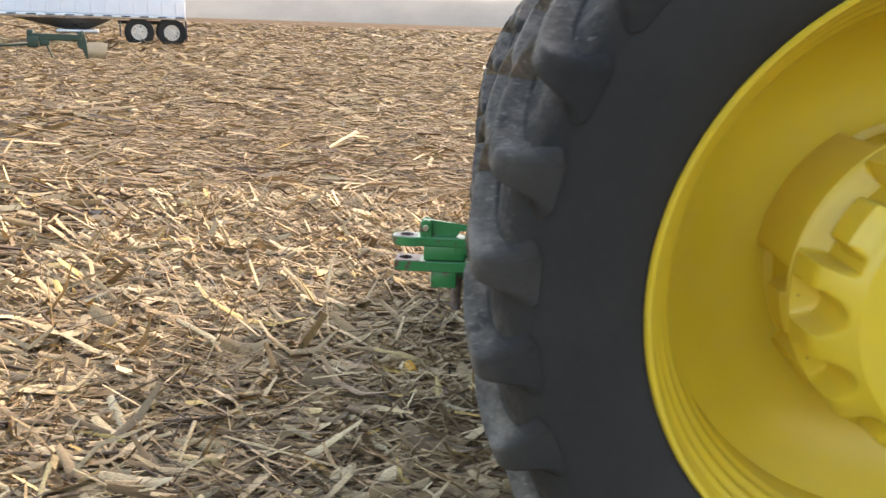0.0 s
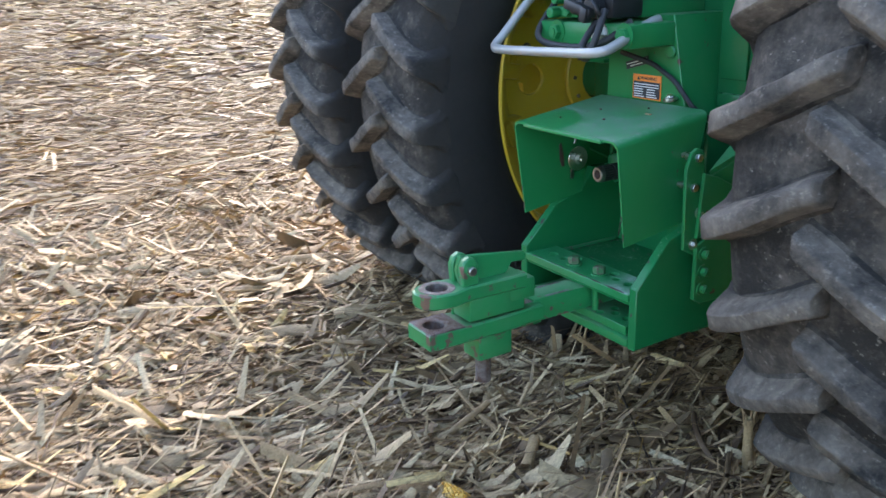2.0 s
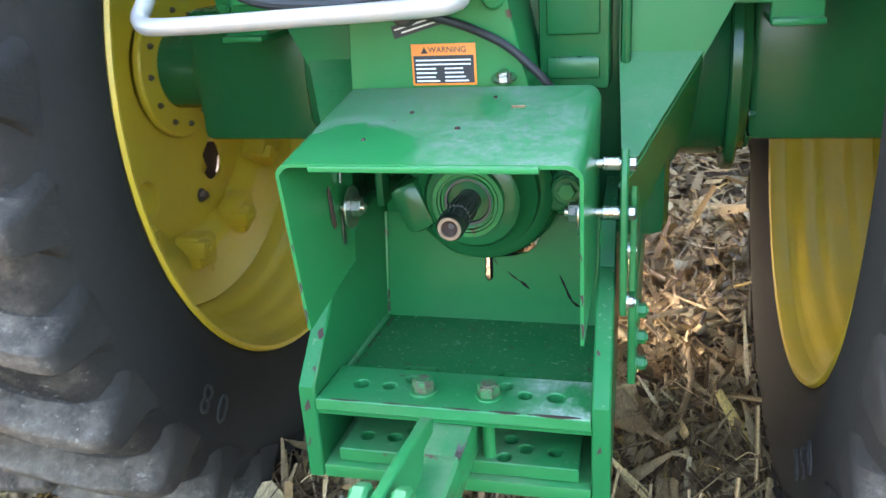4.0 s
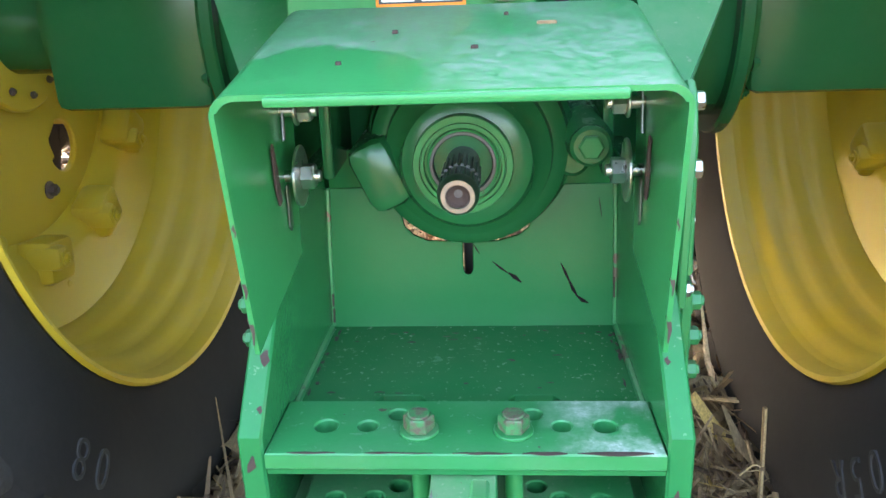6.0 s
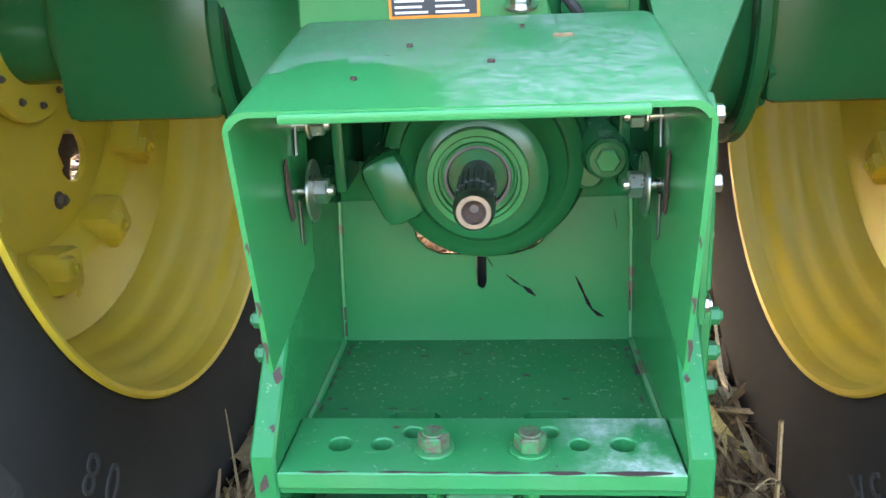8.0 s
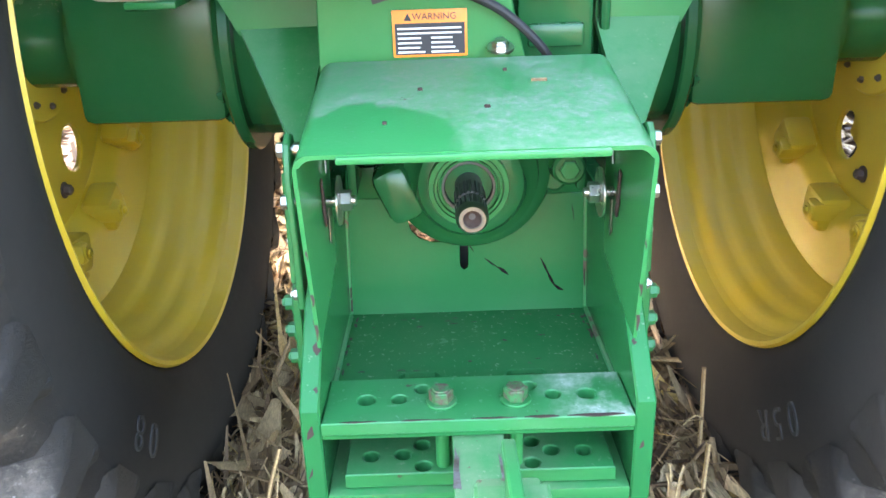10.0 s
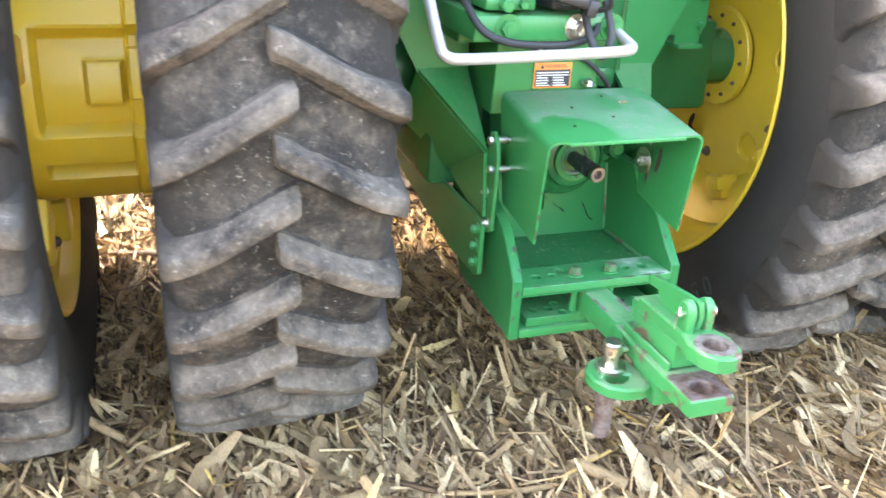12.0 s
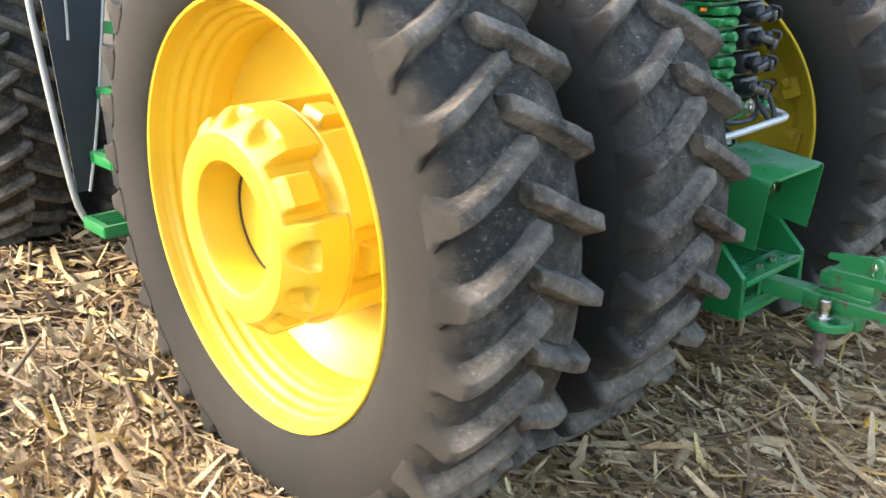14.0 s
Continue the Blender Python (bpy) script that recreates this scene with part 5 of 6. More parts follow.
# guard bar below the valves
bm = bmesh.new()
tube(bm, [(-0.41, -0.45, 1.41), (-0.42, -0.58, 1.287), (-0.42, -0.69, 1.185), (-0.42, -0.750, 1.125), (-0.412, -0.785, 1.095), (-0.35, -0.795, 1.090), (-0.10, -0.80, 1.098), (0.0, -0.80, 1.102), (0.03, -0.785, 1.106), (0.034, -0.75, 1.115), (0.014, -0.62, 1.160), (0.01, -0.58, 1.17)], 0.0125, 14, 5)
part("guard_bar", bm, RAIL, tractor, "bare grey bent guard tube below the valves")
# worn lower front corners of the shield, and the slots behind it
for sx in (-1, 1):
    for z, ln, w in ((0.700, 0.020, 0.0026), (0.742, 0.012, 0.0018), (0.80, 0.006, 0.0012)):
        bm = bmesh.new()
        y = -0.842 - 0.035 * (1 - (0.923 - z) / 0.25)
        plate(bm, blotch(rg, [(0, -ln), (0.001, -ln / 3), (-0.001, ln / 3), (0, ln)], w), [], 0.0006, Matrix.Translation((sx * 0.1935, y - 0.0002, z)) @ Matrix.Rotation(radians(90), 4, "X"), bevel=0)
        part("paint_chip", bm, RUST, guard)
    wall_x = 0.1875 if sx > 0 else -0.1905
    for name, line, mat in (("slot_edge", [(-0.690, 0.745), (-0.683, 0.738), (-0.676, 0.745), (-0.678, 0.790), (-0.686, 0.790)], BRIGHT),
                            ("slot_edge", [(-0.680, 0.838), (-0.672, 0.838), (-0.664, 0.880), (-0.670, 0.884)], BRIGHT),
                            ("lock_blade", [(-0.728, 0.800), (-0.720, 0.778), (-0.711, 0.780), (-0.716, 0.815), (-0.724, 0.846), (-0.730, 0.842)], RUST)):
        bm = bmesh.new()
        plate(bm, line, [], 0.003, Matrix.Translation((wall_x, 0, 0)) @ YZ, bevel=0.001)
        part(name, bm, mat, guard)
# black block added behind the back plate's slot so the slot looks dark
bm = bmesh.new()
box(bm, (-0.012, -0.445, 0.535), (0.032, -0.385, 0.672), 0.004)
part("hose_clamp", bm, BLACK, house)

# tractor front part beyond the steps: hull, steps and rails
bm = bmesh.new()
box(bm, (-0.36, 0.45, 0.62), (0.36, 1.40, 1.50), 0.05)
box(bm, (-0.22, 1.30, 0.72), (0.22, 2.30, 1.25), 0.05)
box(bm, (-0.40, 2.20, 0.62), (0.40, 5.20, 1.60), 0.06)
part("chassis", bm, CAST, tractor, "green tractor frame")
bm = bmesh.new()
for sx in (-1, 1):
    rod(bm, (sx * 0.20, WHEELBASE, AXLE_Z), (sx * 0.95, WHEELBASE, AXLE_Z), 0.14, 32, 0.01)
part("front_axle", bm, CAST, tractor)
bm = bmesh.new()
box(bm, (-0.86, 1.45, 1.62), (0.86, 3.3, 3.55), 0.12)
part("cab", bm, PANEL, tractor, "dark cab body")
bm = bmesh.new()
box(bm, (-0.46, 3.3, 1.55), (0.46, 5.4, 2.35), 0.12)
part("hood", bm, GREEN, tractor, "green engine hood")
for z, x0 in ((0.435, -1.50), (0.75, -1.42), (1.05, -1.345), (1.35, -1.27)):
    x1 = x0 + 0.28
    bm = bmesh.new()
    holes = [[(x0 + 0.03, y), (x1 - 0.03, y), (x1 - 0.03, y + 0.028), (x0 + 0.03, y + 0.028)] for y in (1.73, 1.79, 1.85, 1.91)]
    plate(bm, [(x0, 1.70), (x1, 1.70), (x1, 1.965), (x0, 1.965)], holes, 0.008, Matrix.Translation((0, 0, z + 0.037)), bevel=0.001)
    st = part("step", bm, GREEN, tractor, "green grated access step")
    for k in range(3):
        part("grip_bar", box(bmesh.new(), (x0 + 0.03, 1.763 + 0.06 * k, z + 0.0445), (x1 - 0.03, 1.769 + 0.06 * k, z + 0.054), 0.001), GREEN, st)
    for lo, hi in (((x0 - 0.004, 1.705, z - 0.01), (x0 + 0.004, 1.960, z + 0.0365)), ((x1 - 0.004, 1.705, z - 0.01), (x1 + 0.004, 1.960, z + 0.0365)), ((x0, 1.696, z - 0.01), (x1, 1.704, z + 0.0365)), ((x0, 1.961, z - 0.01), (x1, 1.969, z + 0.0365))):
        part("edge_rail", box(bmesh.new(), lo, hi, 0.002), GREEN, st)
bm = bmesh.new()
tube(bm, [(-1.485, 1.985, 0.46), (-1.515, 2.0, 0.60), (-1.53, 2.06, 1.05), (-1.535, 2.12, 1.6), (-1.50, 2.15, 2.1)], 0.017, 10, 3)
part("handrail", bm, RAIL, tractor, "grey stringer beside the steps")
bm = bmesh.new()
tube(bm, [(-1.45, 1.955, 0.60), (-1.36, 1.955, 0.95), (-1.25, 1.955, 1.5), (-1.15, 1.955, 2.0)], 0.008, 8, 3)
part("handrail", bm, RAIL, tractor)
bm = bmesh.new()
plate(bm, [(-1.505, 0.60), (-1.43, 0.60), (-1.22, 1.55), (-1.10, 2.1), (-1.50, 2.1), (-1.525, 1.5)], [], 0.012, at_y(1.985), bevel=0.002)
part("step_side", bm, PANEL, tractor, "dark grey plate beside the steps")
bm = bmesh.new()
tube(bm, [(-1.44, 1.955, 1.32), (-1.425, 1.955, 1.5), (-1.41, 1.955, 1.8)], 0.007, 8, 3)
part("handrail", bm, RAIL, tractor)
bm = bmesh.new()
box(bm, (-1.22, 2.00, 0.50), (-0.40, 2.30, 1.75), 0.04)
part("tank", bm, PANEL, tractor, "dark plastic tank behind the steps")

# ---------- things on the field ----------
def implement():
    x, y = -19.2, -11.35
    z = float(smooth_rise(np.float64(x), np.float64(y)))
    e = thing("ripper_shank", "dark green implement with a sandy curved mouldboard in the stubble", "implement", (x, y, z))
    e.rotation_euler = (0, 0, radians(115))
    bm = bmesh.new()
    plate(bm, [(-1.30, 0.50), (-0.15, 0.50), (-0.08, 0.72), (-0.10, 0.78), (-0.20, 0.66), (-1.25, 0.68), (-1.30, 0.62)], [], 0.16, at_y(0.08), bevel=0.02)
    part("beam", bm, DARKGREEN, e)
    bm = bmesh.new()
    box(bm, (-1.42, -0.13, 0.32), (-1.16, 0.13, 0.60), 0.03)
    box(bm, (-1.42, -0.08, 0.56), (-1.26, 0.08, 0.76), 0.03)
    box(bm, (-1.14, -0.09, 0.36), (-0.90, 0.09, 0.52), 0.03)
    part("hinge_block", bm, DARKGREEN, e)
    bm = bmesh.new()
    plate(bm, [(-0.24, 0.74), (-0.06, 0.74), (-0.02, 0.50), (0.0, 0.24), (0.03, 0.0), (-0.05, 0.0), (-0.12, 0.28), (-0.24, 0.34)], [], 0.10, at_y(0.05), bevel=0.015)
    part("shank", bm, DARKGREEN, e)
    bm = bmesh.new()
    rod(bm, (-0.98, 0, 0.40), (-0.82, 0.05, 0.0), 0.022, 10)
    part("stand_leg", bm, DARKGREEN, e)
    bm = bmesh.new()
    rows = []
    for k in range(13):
        f = k / 12
        a = radians(-50 + 105 * f)
        bow = 0.26 * (1 - math.cos(a))
        rows.append([(u + 0.03 * f + (0.08 * f * f if u > 0.3 else 0.0), -0.10 + bow - 0.30 * (u - 0.05) * 0.6, 0.03 + 0.45 * f - 0.10 * u + (0.03 if 0.1 < u < 0.3 else 0.0) * f) for u in (-0.02, 0.10, 0.24, 0.40)])
    vs = [[bm.verts.new(p) for p in r] for r in rows]
    back = [[bm.verts.new((p[0], p[1] + 0.02, p[2])) for p in r] for r in rows]
    for g in (vs, back):
        for a, b in zip(g, g[1:]):
            for i in range(3):
                bm.faces.new((a[i], a[i + 1], b[i + 1], b[i]))
    for i in (0, 3):
        for k in range(12):
            bm.faces.new((vs[k][i], vs[k + 1][i], back[k + 1][i], back[k][i]))
    for k in (0, 12):
        for i in range(3):
            bm.faces.new((vs[k][i], vs[k][i + 1], back[k][i + 1], back[k][i]))
    part("mouldboard", bm, TAN, e, "sandy worn mouldboard")
    bm = bmesh.new()
    tube(bm, [(-1.35, 0.05, 0.40), (-2.3, 0.2, 0.32), (-3.3, 0.1, 0.24)], 0.03, 8, 4)
    part("tongue", bm, DARKGREEN, e)
    return e


implement()


def trailer():
    x, y = -29.4, -13.4
    z = float(smooth_rise(np.float64(x), np.float64(y))) - 0.05
    e = thing("grain_trailer", "white hopper grain trailer with polished wheels, standing in the field", "trailer", (x, y, z))
    e.rotation_euler = (0, 0, radians(112))
    bm = bmesh.new()
    box(bm, (-9.0, -1.2, 1.12), (1.05, 1.2, 3.2), 0.04)
    part("box_body", bm, TRAILER, e)
    for k in range(21):
        part("side_rib", box(bmesh.new(), (-8.9 + k * 0.48, -1.23, 1.14), (-8.9 + k * 0.48 + 0.05, -1.203, 3.15), 0.01), TRAILER, e)
    bm = bmesh.new()
    box(bm, (-9.0, -1.22, 0.98), (1.05, -1.10, 1.12), 0.02)
    box(bm, (-9.0, 1.10, 0.98), (1.05, 1.22, 1.12), 0.02)
    part("side_rail", bm, ALU, e)
    for k in range(16):
        bm = bmesh.new()
        box(bm, (-8.6 + k * 0.62, -1.226, 1.04), (-8.6 + k * 0.62 + 0.30, -1.215, 1.09), 0.003)
        part("marker_strip", bm, PANEL, e)
    bm = bmesh.new()
    t = bmesh.new()
    vs = [t.verts.new(p) for p in ((-4.8, -1.0, 0.95), (-1.5, -1.0, 0.95), (-1.5, 1.0, 0.95), (-4.8, 1.0, 0.95), (-3.1, -0.35, 0.55), (-2.3, -0.35, 0.55), (-2.3, 0.35, 0.55), (-3.1, 0.35, 0.55))]
    for f in ((0, 1, 2, 3), (4, 5, 6, 7), (0, 1, 5, 4), (1, 2, 6, 5), (2, 3, 7, 6), (3, 0, 4, 7)):
        t.faces.new([vs[i] for i in f])
    merge(bm, t)
    box(bm, (-3.4, -0.5, 0.42), (-2.0, 0.5, 0.56), 0.03)
    part("hopper", bm, ALU, e)
    bm = bmesh.new()
    box(bm, (-1.3, -0.55, 0.80), (1.0, -0.40, 0.92), 0.02)
    box(bm, (-1.3, 0.40, 0.80), (1.0, 0.55, 0.92), 0.02)
    box(bm, (1.04, -1.2, 0.25), (1.09, -0.55, 0.95), 0.02)
    box(bm, (-1.25, -1.2, 0.35), (-1.20, -0.6, 0.95), 0.02)
    part("underframe", bm, PANEL, e)
    for wx in (-0.58, 0.55):
        for wy in (-1.0, 1.0):
            bm = bmesh.new()
            lathe(bm, [(0.28, -0.14), (0.42, -0.15), (0.50, -0.12), (0.52, -0.05), (0.52, 0.05), (0.50, 0.12), (0.42, 0.15), (0.28, 0.14)], 40, Matrix.Translation((wx, wy, 0.52)) @ Matrix.Rotation(radians(90), 4, "X"), closed=True)
            ty = part("tyre", bm, TYRE, e)
            bm = bmesh.new()
            plate(bm, circle(0, 0, 0.30, 32), [circle(0.19 * math.cos(a), 0.19 * math.sin(a), 0.035, 10) for a in (2 * math.pi * k / 10 for k in range(10))], 0.02, Matrix.Translation((wx, wy - math.copysign(0.05, -wy) + 0.0, 0.52)) @ XZ, bevel=0.004)
            rod(bm, (wx, wy - 0.10, 0.52), (wx, wy + 0.10, 0.52), 0.10, 20, 0.01)
            part("wheel_rim", bm, ALU, ty, "polished wheel")
    return e


trailer()


def corn_cob(x, y, z, yaw):
    e = thing("corn_cob", "small broken ear of yellow corn lying in the residue", "corn cob", (x, y, z))
    e.rotation_euler = (0, radians(6), radians(yaw))
    m, n, l, b = material("corn kernels", 0.4)
    g = n.new("ShaderNodeNewGeometry")
    l.new(ramp(n, l, g.outputs["Random Per Island"], [(0.0, (0.55, 0.26, 0.03)), (0.6, (0.75, 0.42, 0.05)), (1.0, (0.80, 0.55, 0.16))]), b.inputs["Base Color"])
    bm = bmesh.new()
    for i in range(9):
        for k in range(12):
            a = 2 * math.pi * (k + 0.5 * (i % 2)) / 12
            r = 0.020 - 0.0006 * abs(i - 4)
            t = bmesh.new()
            bmesh.ops.create_icosphere(t, subdivisions=1, radius=0.0058)
            merge(bm, t, Matrix.Translation((-0.036 + 0.009 * i, r * math.cos(a), r * math.sin(a))))
    part("kernels", bm, m, e)
    bm = bmesh.new()
    rod(bm, (-0.045, 0, 0), (0.046, 0, 0), 0.017, 14, 0.003)
    part("core", bm, STRAW, e)


corn_cob(0.03, -1.233, 0.045, 20)

# upright stubble beside the wheels


def stubble(x, y, top, lean):
    e = thing("corn_stalk", "thin dry corn stalk standing in the residue", "corn stalk", (x, y, 0.0), group="standing stalks")
    bm = bmesh.new()
    tube(bm, [(0, 0, 0), (lean * 0.3, 0.004, top * 0.5), (lean, 0.0, top)], 0.0045, 7, 4)
    rod(bm, (lean * 0.3, 0.004, top * 0.5 - 0.004), (lean * 0.3, 0.004, top * 0.5 + 0.004), 0.0058, 8, 0.001)
    part("stem", bm, STRAW, e)
    bm = bmesh.new()
    tube(bm, [(lean * 0.3, 0.004, top * 0.5), (lean * 0.3 - 0.02, -0.01, top * 0.56), (lean * 0.3 - 0.045, -0.02, top * 0.50)], 0.0016, 5, 4)
    part("leaf_shred", bm, HUSK, e)


def stump(x, y, top, lean):
    """A thick cut stalk, frayed at the top."""
    e = thing("corn_stump", "broken pale corn stalk stump standing upright in the residue", "corn stump", (x, y, 0.0), group="standing stalks")
    bm = bmesh.new()
    lathe(bm, [(0, 0), (0.0135, 0), (0.0125, top * 0.45), (0.0145, top * 0.48), (0.0125, top * 0.52), (0.0115, top * 0.93), (0.006, top * 0.95), (0, top * 0.90)], 14, Matrix.Rotation(lean, 4, "X"))
    part("stem", bm, HUSK, e)
    rs = random.Random(int(x * 1000))
    for k in range(4):
        a = 1.57 * k + rs.random()
        bm = bmesh.new()
        r = 0.0115
        tube(bm, [(r * math.cos(a), r * math.sin(a), top * 0.85), (1.2 * r * math.cos(a), 1.2 * r * math.sin(a), top * 1.0), (1.9 * r * math.cos(a), 1.9 * r * math.sin(a), top * rs.uniform(1.02, 1.18))], 0.0028, 5, 3)
        o = part("frayed_strip", bm, HUSK, e)
        o.rotation_euler = (lean, 0, 0)


stump(0.356, -0.53, 0.21, 0.08)
stubble(0.50, -0.25, 0.25, -0.01)
stubble(0.44, -0.46, 0.22, 0.0)
stubble(-0.40, -0.46, 0.24, 0.05)
stubble(0.33, -0.98, 0.20, 0.03)

# larger pieces of stalk and husk lying singly on the residue


def stalk_piece(rs):
    """A cut length of corn stalk: slightly bent, thicker at its joint, torn open at one end."""
    bm = bmesh.new()
    ln, r, bow = rs.uniform(0.12, 0.34), rs.uniform(0.006, 0.0105), rs.uniform(-0.02, 0.02)
    joint = rs.uniform(0.25, 0.75)
    seg, rows = 9, []
    steps = sorted([0.0, 0.06, 0.3, 0.5, 0.7, 0.94, 1.0, joint - 0.02, joint, joint + 0.02])
    for f in steps:
        swell = 1.22 if abs(f - joint) < 0.01 else 1.0
        end = 0.8 if f in (0.0, 1.0) else 1.0
        row = []
        for k in range(seg):
            a = 2 * math.pi * k / seg
            rr = r * (1.1 - 0.25 * f) * swell * end * (1 + 0.10 * math.sin(3 * a + ln * 40))
            torn = rs.uniform(-0.03, 0.03) if f == 1.0 else rs.uniform(-0.008, 0.008) if f == 0.0 else 0.0
            row.append(bm.verts.new(((f - 0.5) * ln + torn, rr * math.cos(a) + bow * (2 * f - 1) ** 2, rr * 0.85 * math.sin(a))))
        rows.append(row)
    for p, q in zip(rows, rows[1:]):
        for k in range(seg):
            bm.faces.new((p[k], p[(k + 1) % seg], q[(k + 1) % seg], q[k]))
    bm.faces.new(rows[0][::-1])
    bm.faces.new(rows[-1])
    return finish("corn_stalk", bm, STRAW, angle=50)


def husk_leaf(rs):
    """A dry husk: a long pointed leaf, cupped across, curled along, with ribs and a ragged edge."""
    bm = bmesh.new()
    ln, w, cup, curl, twist = rs.uniform(0.11, 0.24), rs.uniform(0.014, 0.034), rs.uniform(0.15, 0.55), rs.uniform(-0.5, 0.9), rs.uniform(-0.9, 0.9)
    n, c = 12, 7
    grid = []
    for i in range(n + 1):
        f = i / n
        wide = w * (math.sin(math.pi * min(1.0, 0.12 + 0.88 * f)) ** 0.6) * (1 - 0.35 * f) + 0.0012
        turn = twist * (f - 0.4)
        row = []
        for k in range(c):
            u = k / (c - 1) * 2 - 1
            edge = 1 + (rs.uniform(-0.10, 0.10) if k in (0, c - 1) else 0.0)
            y, z = u * wide * edge, cup * wide * u * u + 0.0012 * math.cos(u * 9.0)
            row.append(bm.verts.new((ln * (f - 0.5), y * math.cos(turn) - z * math.sin(turn), y * math.sin(turn) + z * math.cos(turn) + curl * ln * (f - 0.5) ** 2)))
        grid.append(row)
    for p, q in zip(grid, grid[1:]):
        for k in range(c - 1):
            bm.faces.new((p[k], p[k + 1], q[k + 1], q[k]))
    bmesh.ops.solidify(bm, geom=bm.faces[:], thickness=0.0007)
    return finish("corn_husk", bm, HUSK, angle=60)


rs = random.Random(31)
for make, label, category, group, kinds, count in ((stalk_piece, "broken dry tan corn stalk lying on the residue", "corn stalk", "loose stalks", 10, 110), (husk_leaf, "pale dry curled corn husk lying on the residue", "corn husk", "loose husks", 12, 130)):
    meshes = []
    for k in range(kinds):
        ob = make(rs)
        meshes.append((ob.name.split(".")[0], ob.data))
        bpy.data.objects.remove(ob)
    placed = 0
    while placed < count:
        x, y = rs.uniform(-2.9, 2.3), rs.uniform(-2.6, 1.2)
        if abs(y) < 0.75 and (abs(abs(x) - INNER_X) < 0.32 or abs(abs(x) - OUTER_X) < 0.32):
            continue
        name, data = meshes[placed % kinds]
        ob = tagged(new(name, data), label, category, group)
        ob.matrix_world = pose(x, y, 0.058 + rs.uniform(0.0, 0.012), rs.uniform(-25, 25), rs.uniform(-8, 8), rs.gauss(90, 45))
        placed += 1

# far ridge with trees, the haze painted in as a pale base colour
def ridge():
    bm = bmesh.new()
    seg, prev = 120, None
    rg = random.Random(9)
    for i in range(seg + 1):
        a = radians(100 + 160 * i / seg)
        r = 420
        h = 15 + 6 * noise.noise((i * 0.09, 0, 0)) + 3.0 * abs(noise.noise((i * 0.7, 3, 0)))
        row = [bm.verts.new((rr * math.cos(a), rr * math.sin(a), z)) for rr, z in ((r, 0.0), (r + 20, h * 0.7), (r + 50, h), (r + 120, 0))]
        if prev:
            for k in range(3):
                bm.faces.new((prev[k], row[k], row[k + 1], prev[k + 1]))
        prev = row
    m = plain("hazy woodland", (0.235, 0.212, 0.175), 0.95, 0.0, 0.05, 0.3, 0.0)
    return tagged(finish("backdrop", bm, m), "low wooded ridge beyond the field", "ridge", kind="structure")


ridge()

# ---------- corn residue ----------


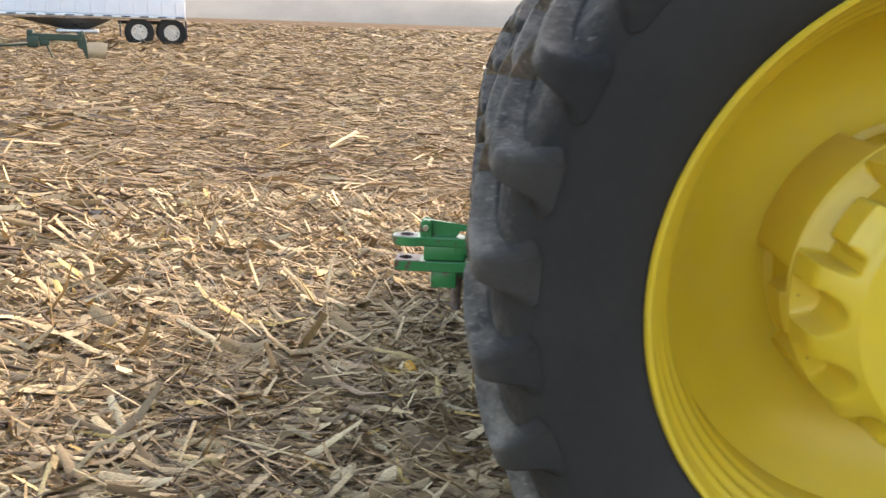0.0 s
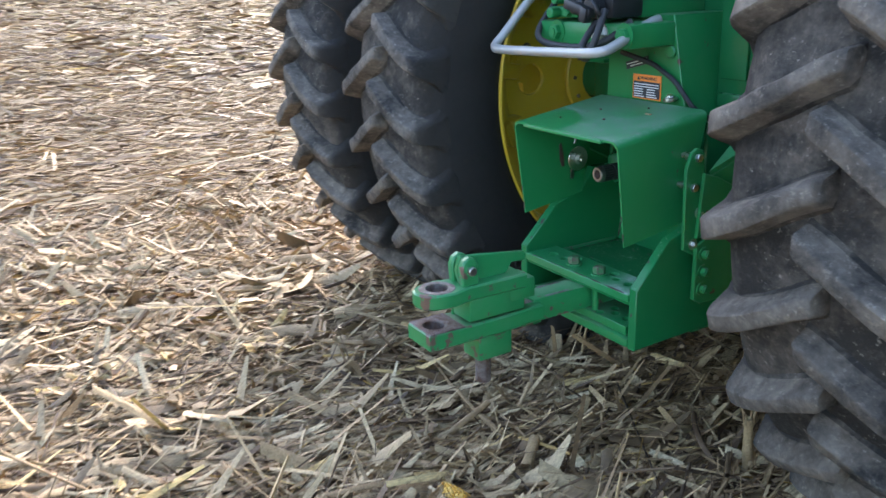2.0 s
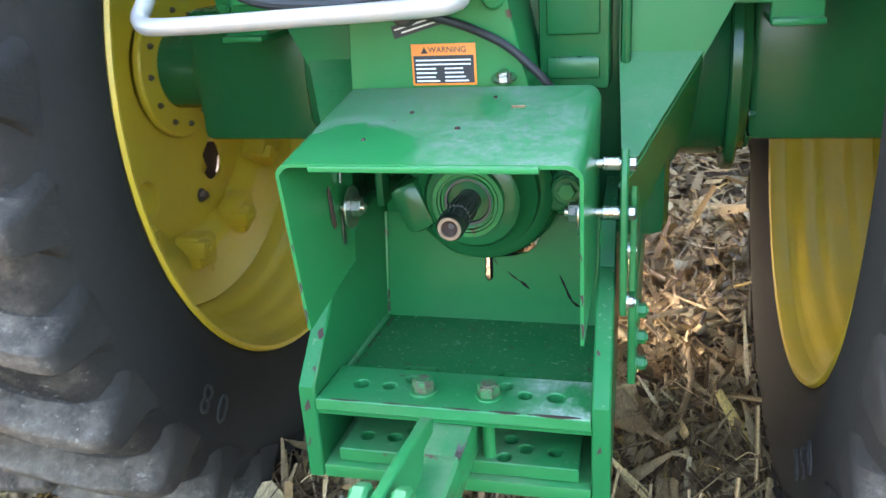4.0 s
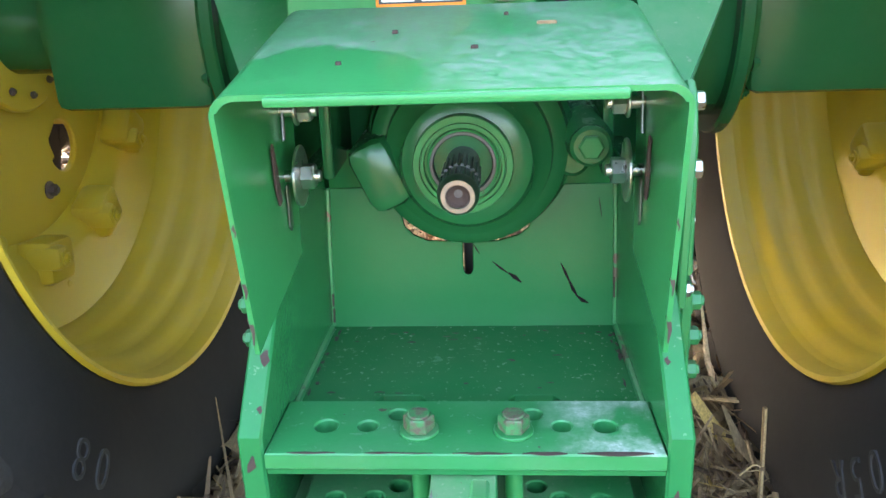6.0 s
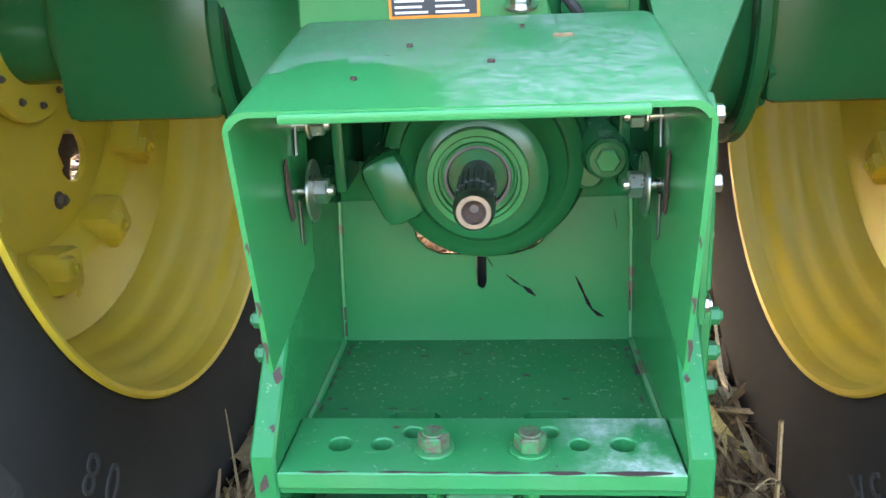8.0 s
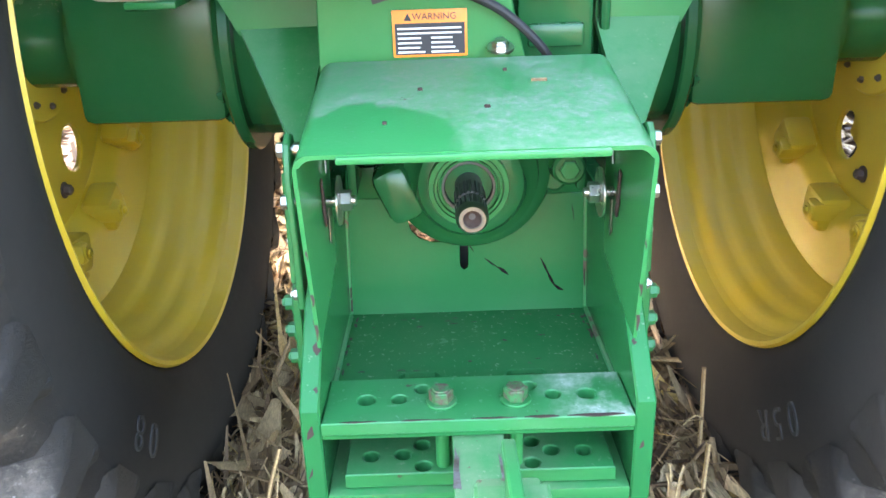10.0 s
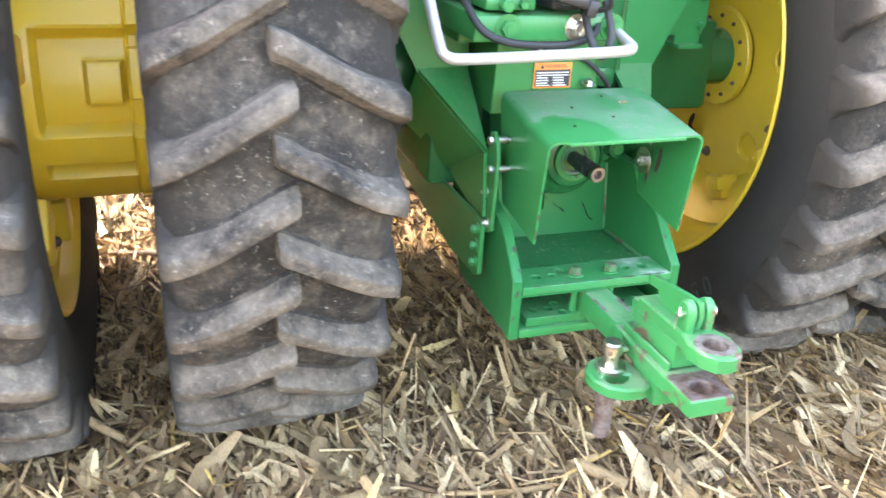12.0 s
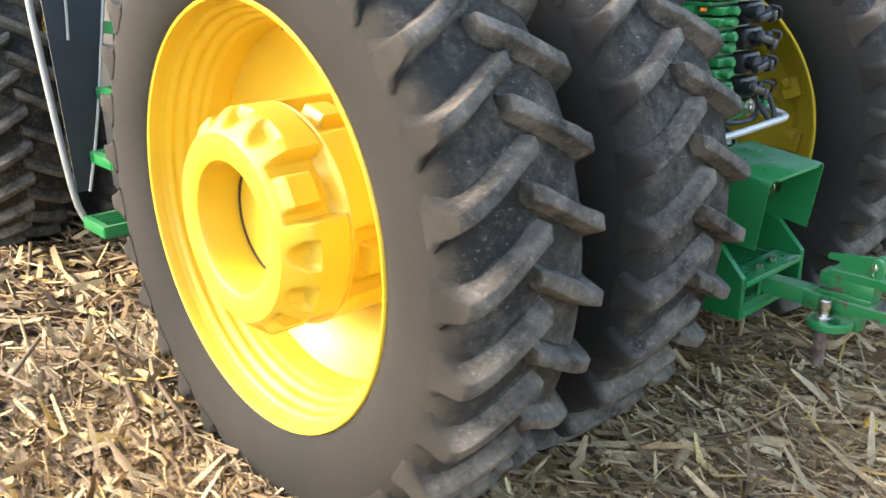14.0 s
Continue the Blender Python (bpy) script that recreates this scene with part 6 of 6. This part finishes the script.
def residue(name, count, area, seed, size=1.0, thick=0.05, stalk_share=0.30, fine=True, wide=1.0, long=1.0, mat=None, coarse=False, upright=0.005, label="dry chopped corn stalks, husks and leaves covering the soil"):
    """Loose strips and stalks over area (x0, x1, y0, y1); each a small bent mesh of its own in one object."""
    rg = np.random.default_rng(seed)
    x0, x1, y0, y1 = area
    px, py = rg.uniform(x0, x1, count), rg.uniform(y0, y1, count)
    yaw = np.where(rg.random(count) < 0.72, rg.normal(np.pi / 2, 0.42, count), rg.uniform(0, 2 * np.pi, count))
    stalk = rg.random(count) < stalk_share
    length = np.where(stalk, rg.gamma(2.4, 0.05, count) + 0.03, rg.gamma(2.0, 0.045, count) + 0.03) * size
    length = np.minimum(length * long, 0.6 * size)
    width = np.where(stalk, rg.gamma(2.0, 0.0016, count) + 0.0015, (rg.gamma(2.0, 0.0032, count) + 0.0015) * np.minimum(1.5, 0.5 + length * 4)) * size * wide
    lump = np.array([noise.noise((float(a) * 1.6, float(b) * 1.6, 7.0)) for a, b in zip(px, py)]) if fine else 0.0
    level = rg.random(count) ** 1.3
    pz = smooth_rise(px, py) + thick * level * (1.0 + 0.5 * lump)
    # nothing lies inside the tyres where they press into the ground
    pressed = (np.abs(np.abs(px) - 0.778) < 0.25) | (np.abs(np.abs(px) - 1.470) < 0.25)
    pz = pz - np.where(pressed & ((np.abs(py) < 0.46) | (np.abs(py - 3.72) < 0.46)), 0.5, 0.0)
    pitch = rg.normal(0, 0.17, count)
    stick = (rg.random(count) < upright) & ~((np.abs(px) < 1.85) & (np.abs(py) < 0.95))
    pitch = np.where(stick, rg.uniform(0.3, 1.0, count), pitch)
    roll = rg.normal(0, 0.6, count)
    bend = np.where(stalk, rg.normal(0, 0.06, count), rg.normal(0, 0.35, count))
    curl = np.where(stalk, rg.normal(0, 0.05, count), rg.normal(0, 0.4, count))
    d = np.stack([np.cos(yaw) * np.cos(pitch), np.sin(yaw) * np.cos(pitch), np.sin(pitch)], 1)
    side = np.stack([-np.sin(yaw), np.cos(yaw), np.zeros(count)], 1)
    up = np.cross(d, side)
    s2 = side * np.cos(roll)[:, None] + up * np.sin(roll)[:, None]
    u2 = np.cross(d, s2)
    c = np.stack([px, py, pz + np.where(stick, 0.3 * length * np.sin(np.abs(pitch)), 0)], 1)
    stations, prof = ((-0.5, 0.5), (0.9, 0.7)) if coarse else ((-0.5, -0.17, 0.17, 0.5), (0.7, 1.0, 0.95, 0.3))
    ks = len(stations)
    cols = 3 if fine else 2
    L = np.where(~stalk)[0]
    nl = len(L)
    V = np.zeros((nl, ks, cols, 3))
    for i, s in enumerate(stations):
        mid = c[L] + d[L] * (s * length[L])[:, None] + u2[L] * (bend[L] * length[L] * (s * s * 2))[:, None] + s2[L] * (curl[L] * length[L] * s * s)[:, None]
        w = (width[L] * prof[i])[:, None]
        V[:, i, 0] = mid - s2[L] * w
        V[:, i, -1] = mid + s2[L] * w
        if fine:
            V[:, i, 1] = mid + u2[L] * w * 0.4
    V = V.reshape(nl * ks * cols, 3)
    q = np.array([(i * cols + k, i * cols + k + 1, i * cols + cols + k + 1, i * cols + cols + k) for i in range(ks - 1) for k in range(cols - 1)])
    FL = (np.arange(nl)[:, None, None] * ks * cols + q[None]).reshape(-1, 4)
    S = np.where(stalk)[0]
    ns, sides, rows = len(S), 5 if fine else 3, 3 if fine else 2
    W = np.zeros((ns, rows, sides, 3))
    for i in range(rows):
        s = -0.5 + i / (rows - 1)
        mid = c[S] + d[S] * (s * length[S])[:, None] + u2[S] * (bend[S] * length[S] * s * s * 2)[:, None]
        for k in range(sides):
            a = 2 * np.pi * k / sides
            W[:, i, k] = mid + (s2[S] * math.cos(a) + u2[S] * math.sin(a) * 0.75) * (width[S] * 1.5 * (1.0 - 0.08 * i))[:, None]
    W = W.reshape(ns * rows * sides, 3)
    q = np.array([(i * sides + k, i * sides + (k + 1) % sides, (i + 1) * sides + (k + 1) % sides, (i + 1) * sides + k) for i in range(rows - 1) for k in range(sides)])
    FS = (np.arange(ns)[:, None, None] * rows * sides + q[None]).reshape(-1, 4) + len(V)
    allv = np.concatenate([V, W])
    allf = np.concatenate([FL, FS])
    me = bpy.data.meshes.new(name)
    me.vertices.add(len(allv))
    me.vertices.foreach_set("co", allv.ravel())
    me.loops.add(allf.size)
    me.loops.foreach_set("vertex_index", allf.ravel().astype(np.int32))
    me.polygons.add(len(allf))
    me.polygons.foreach_set("loop_start", np.arange(0, allf.size, 4, dtype=np.int32))
    me.update(calc_edges=True)
    me.polygons.foreach_set("use_smooth", [True] * len(me.polygons))
    me.materials.append(mat or STRAW)
    return tagged(new(name, me), label, "corn residue", kind="stuff")


NEAR = (-3.4, 2.9, -3.4, 1.6)
residue("corn_residue", 130000, NEAR, 1, fine=False, wide=0.60, long=1.12, stalk_share=0.28)
residue("corn_residue", 50000, NEAR, 16, fine=False, coarse=True, wide=0.24, long=1.0, stalk_share=0.0, thick=0.060, label="fine shredded corn leaf fibres over the soil")
residue("corn_residue", 30000, NEAR, 11, stalk_share=0.0, wide=1.22, long=1.4, mat=HUSK, thick=0.058, label="pale dry corn husks and leaves lying on the residue")
residue("corn_residue", 7500, NEAR, 12, stalk_share=1.0, wide=0.9, long=1.25, size=1.05, thick=0.058, label="broken dry corn stalks lying on the residue")
residue("corn_residue", 120000, (-9.0, -3.4, -8.5, 1.0), 2, 1.1, fine=False, coarse=True, wide=0.55, long=1.1)
residue("corn_residue", 22000, (-9.0, -3.4, 1.0, 5.5), 7, 1.3, fine=False, coarse=True, wide=0.8)
residue("corn_residue", 9000, (-3.4, 2.9, -5.4, -3.4), 3, 1.3, fine=False)
residue("corn_residue", 28000, (-3.4, 4.0, 1.6, 7.5), 4, 1.3, fine=False, coarse=True)
residue("corn_residue", 16000, (2.9, 7.0, -4.0, 4.0), 5, 1.35, fine=False, coarse=True)
residue("corn_residue", 150000, (-20.0, -9.0, -15.5, 0.0), 6, 1.2, thick=0.06, fine=False, coarse=True, wide=0.75)
residue("corn_residue", 110000, (-36.0, -20.0, -24.0, 0.0), 8, 1.6, thick=0.07, fine=False, coarse=True, wide=0.8)
residue("corn_residue", 30000, (-31.0, -9.0, 0.0, 14.0), 9, 1.9, thick=0.08, fine=False, coarse=True)
residue("corn_residue", 60000, (-75.0, -36.0, -45.0, 0.0), 10, 2.6, thick=0.09, fine=False, coarse=True)
residue("corn_residue", 26000, (-9.0, 7.0, -12.0, -5.4), 13, 1.7, thick=0.06, fine=False, coarse=True)
residue("corn_residue", 22000, (2.9, 12.0, -12.0, 12.0), 14, 1.8, thick=0.06, fine=False, coarse=True)
residue("corn_residue", 20000, (-9.0, 4.0, 5.5, 16.0), 15, 1.8, thick=0.06, fine=False, coarse=True)
residue("corn_residue", 26000, (-80.0, -31.0, 0.0, 50.0), 17, 3.0, thick=0.09, fine=False, coarse=True)
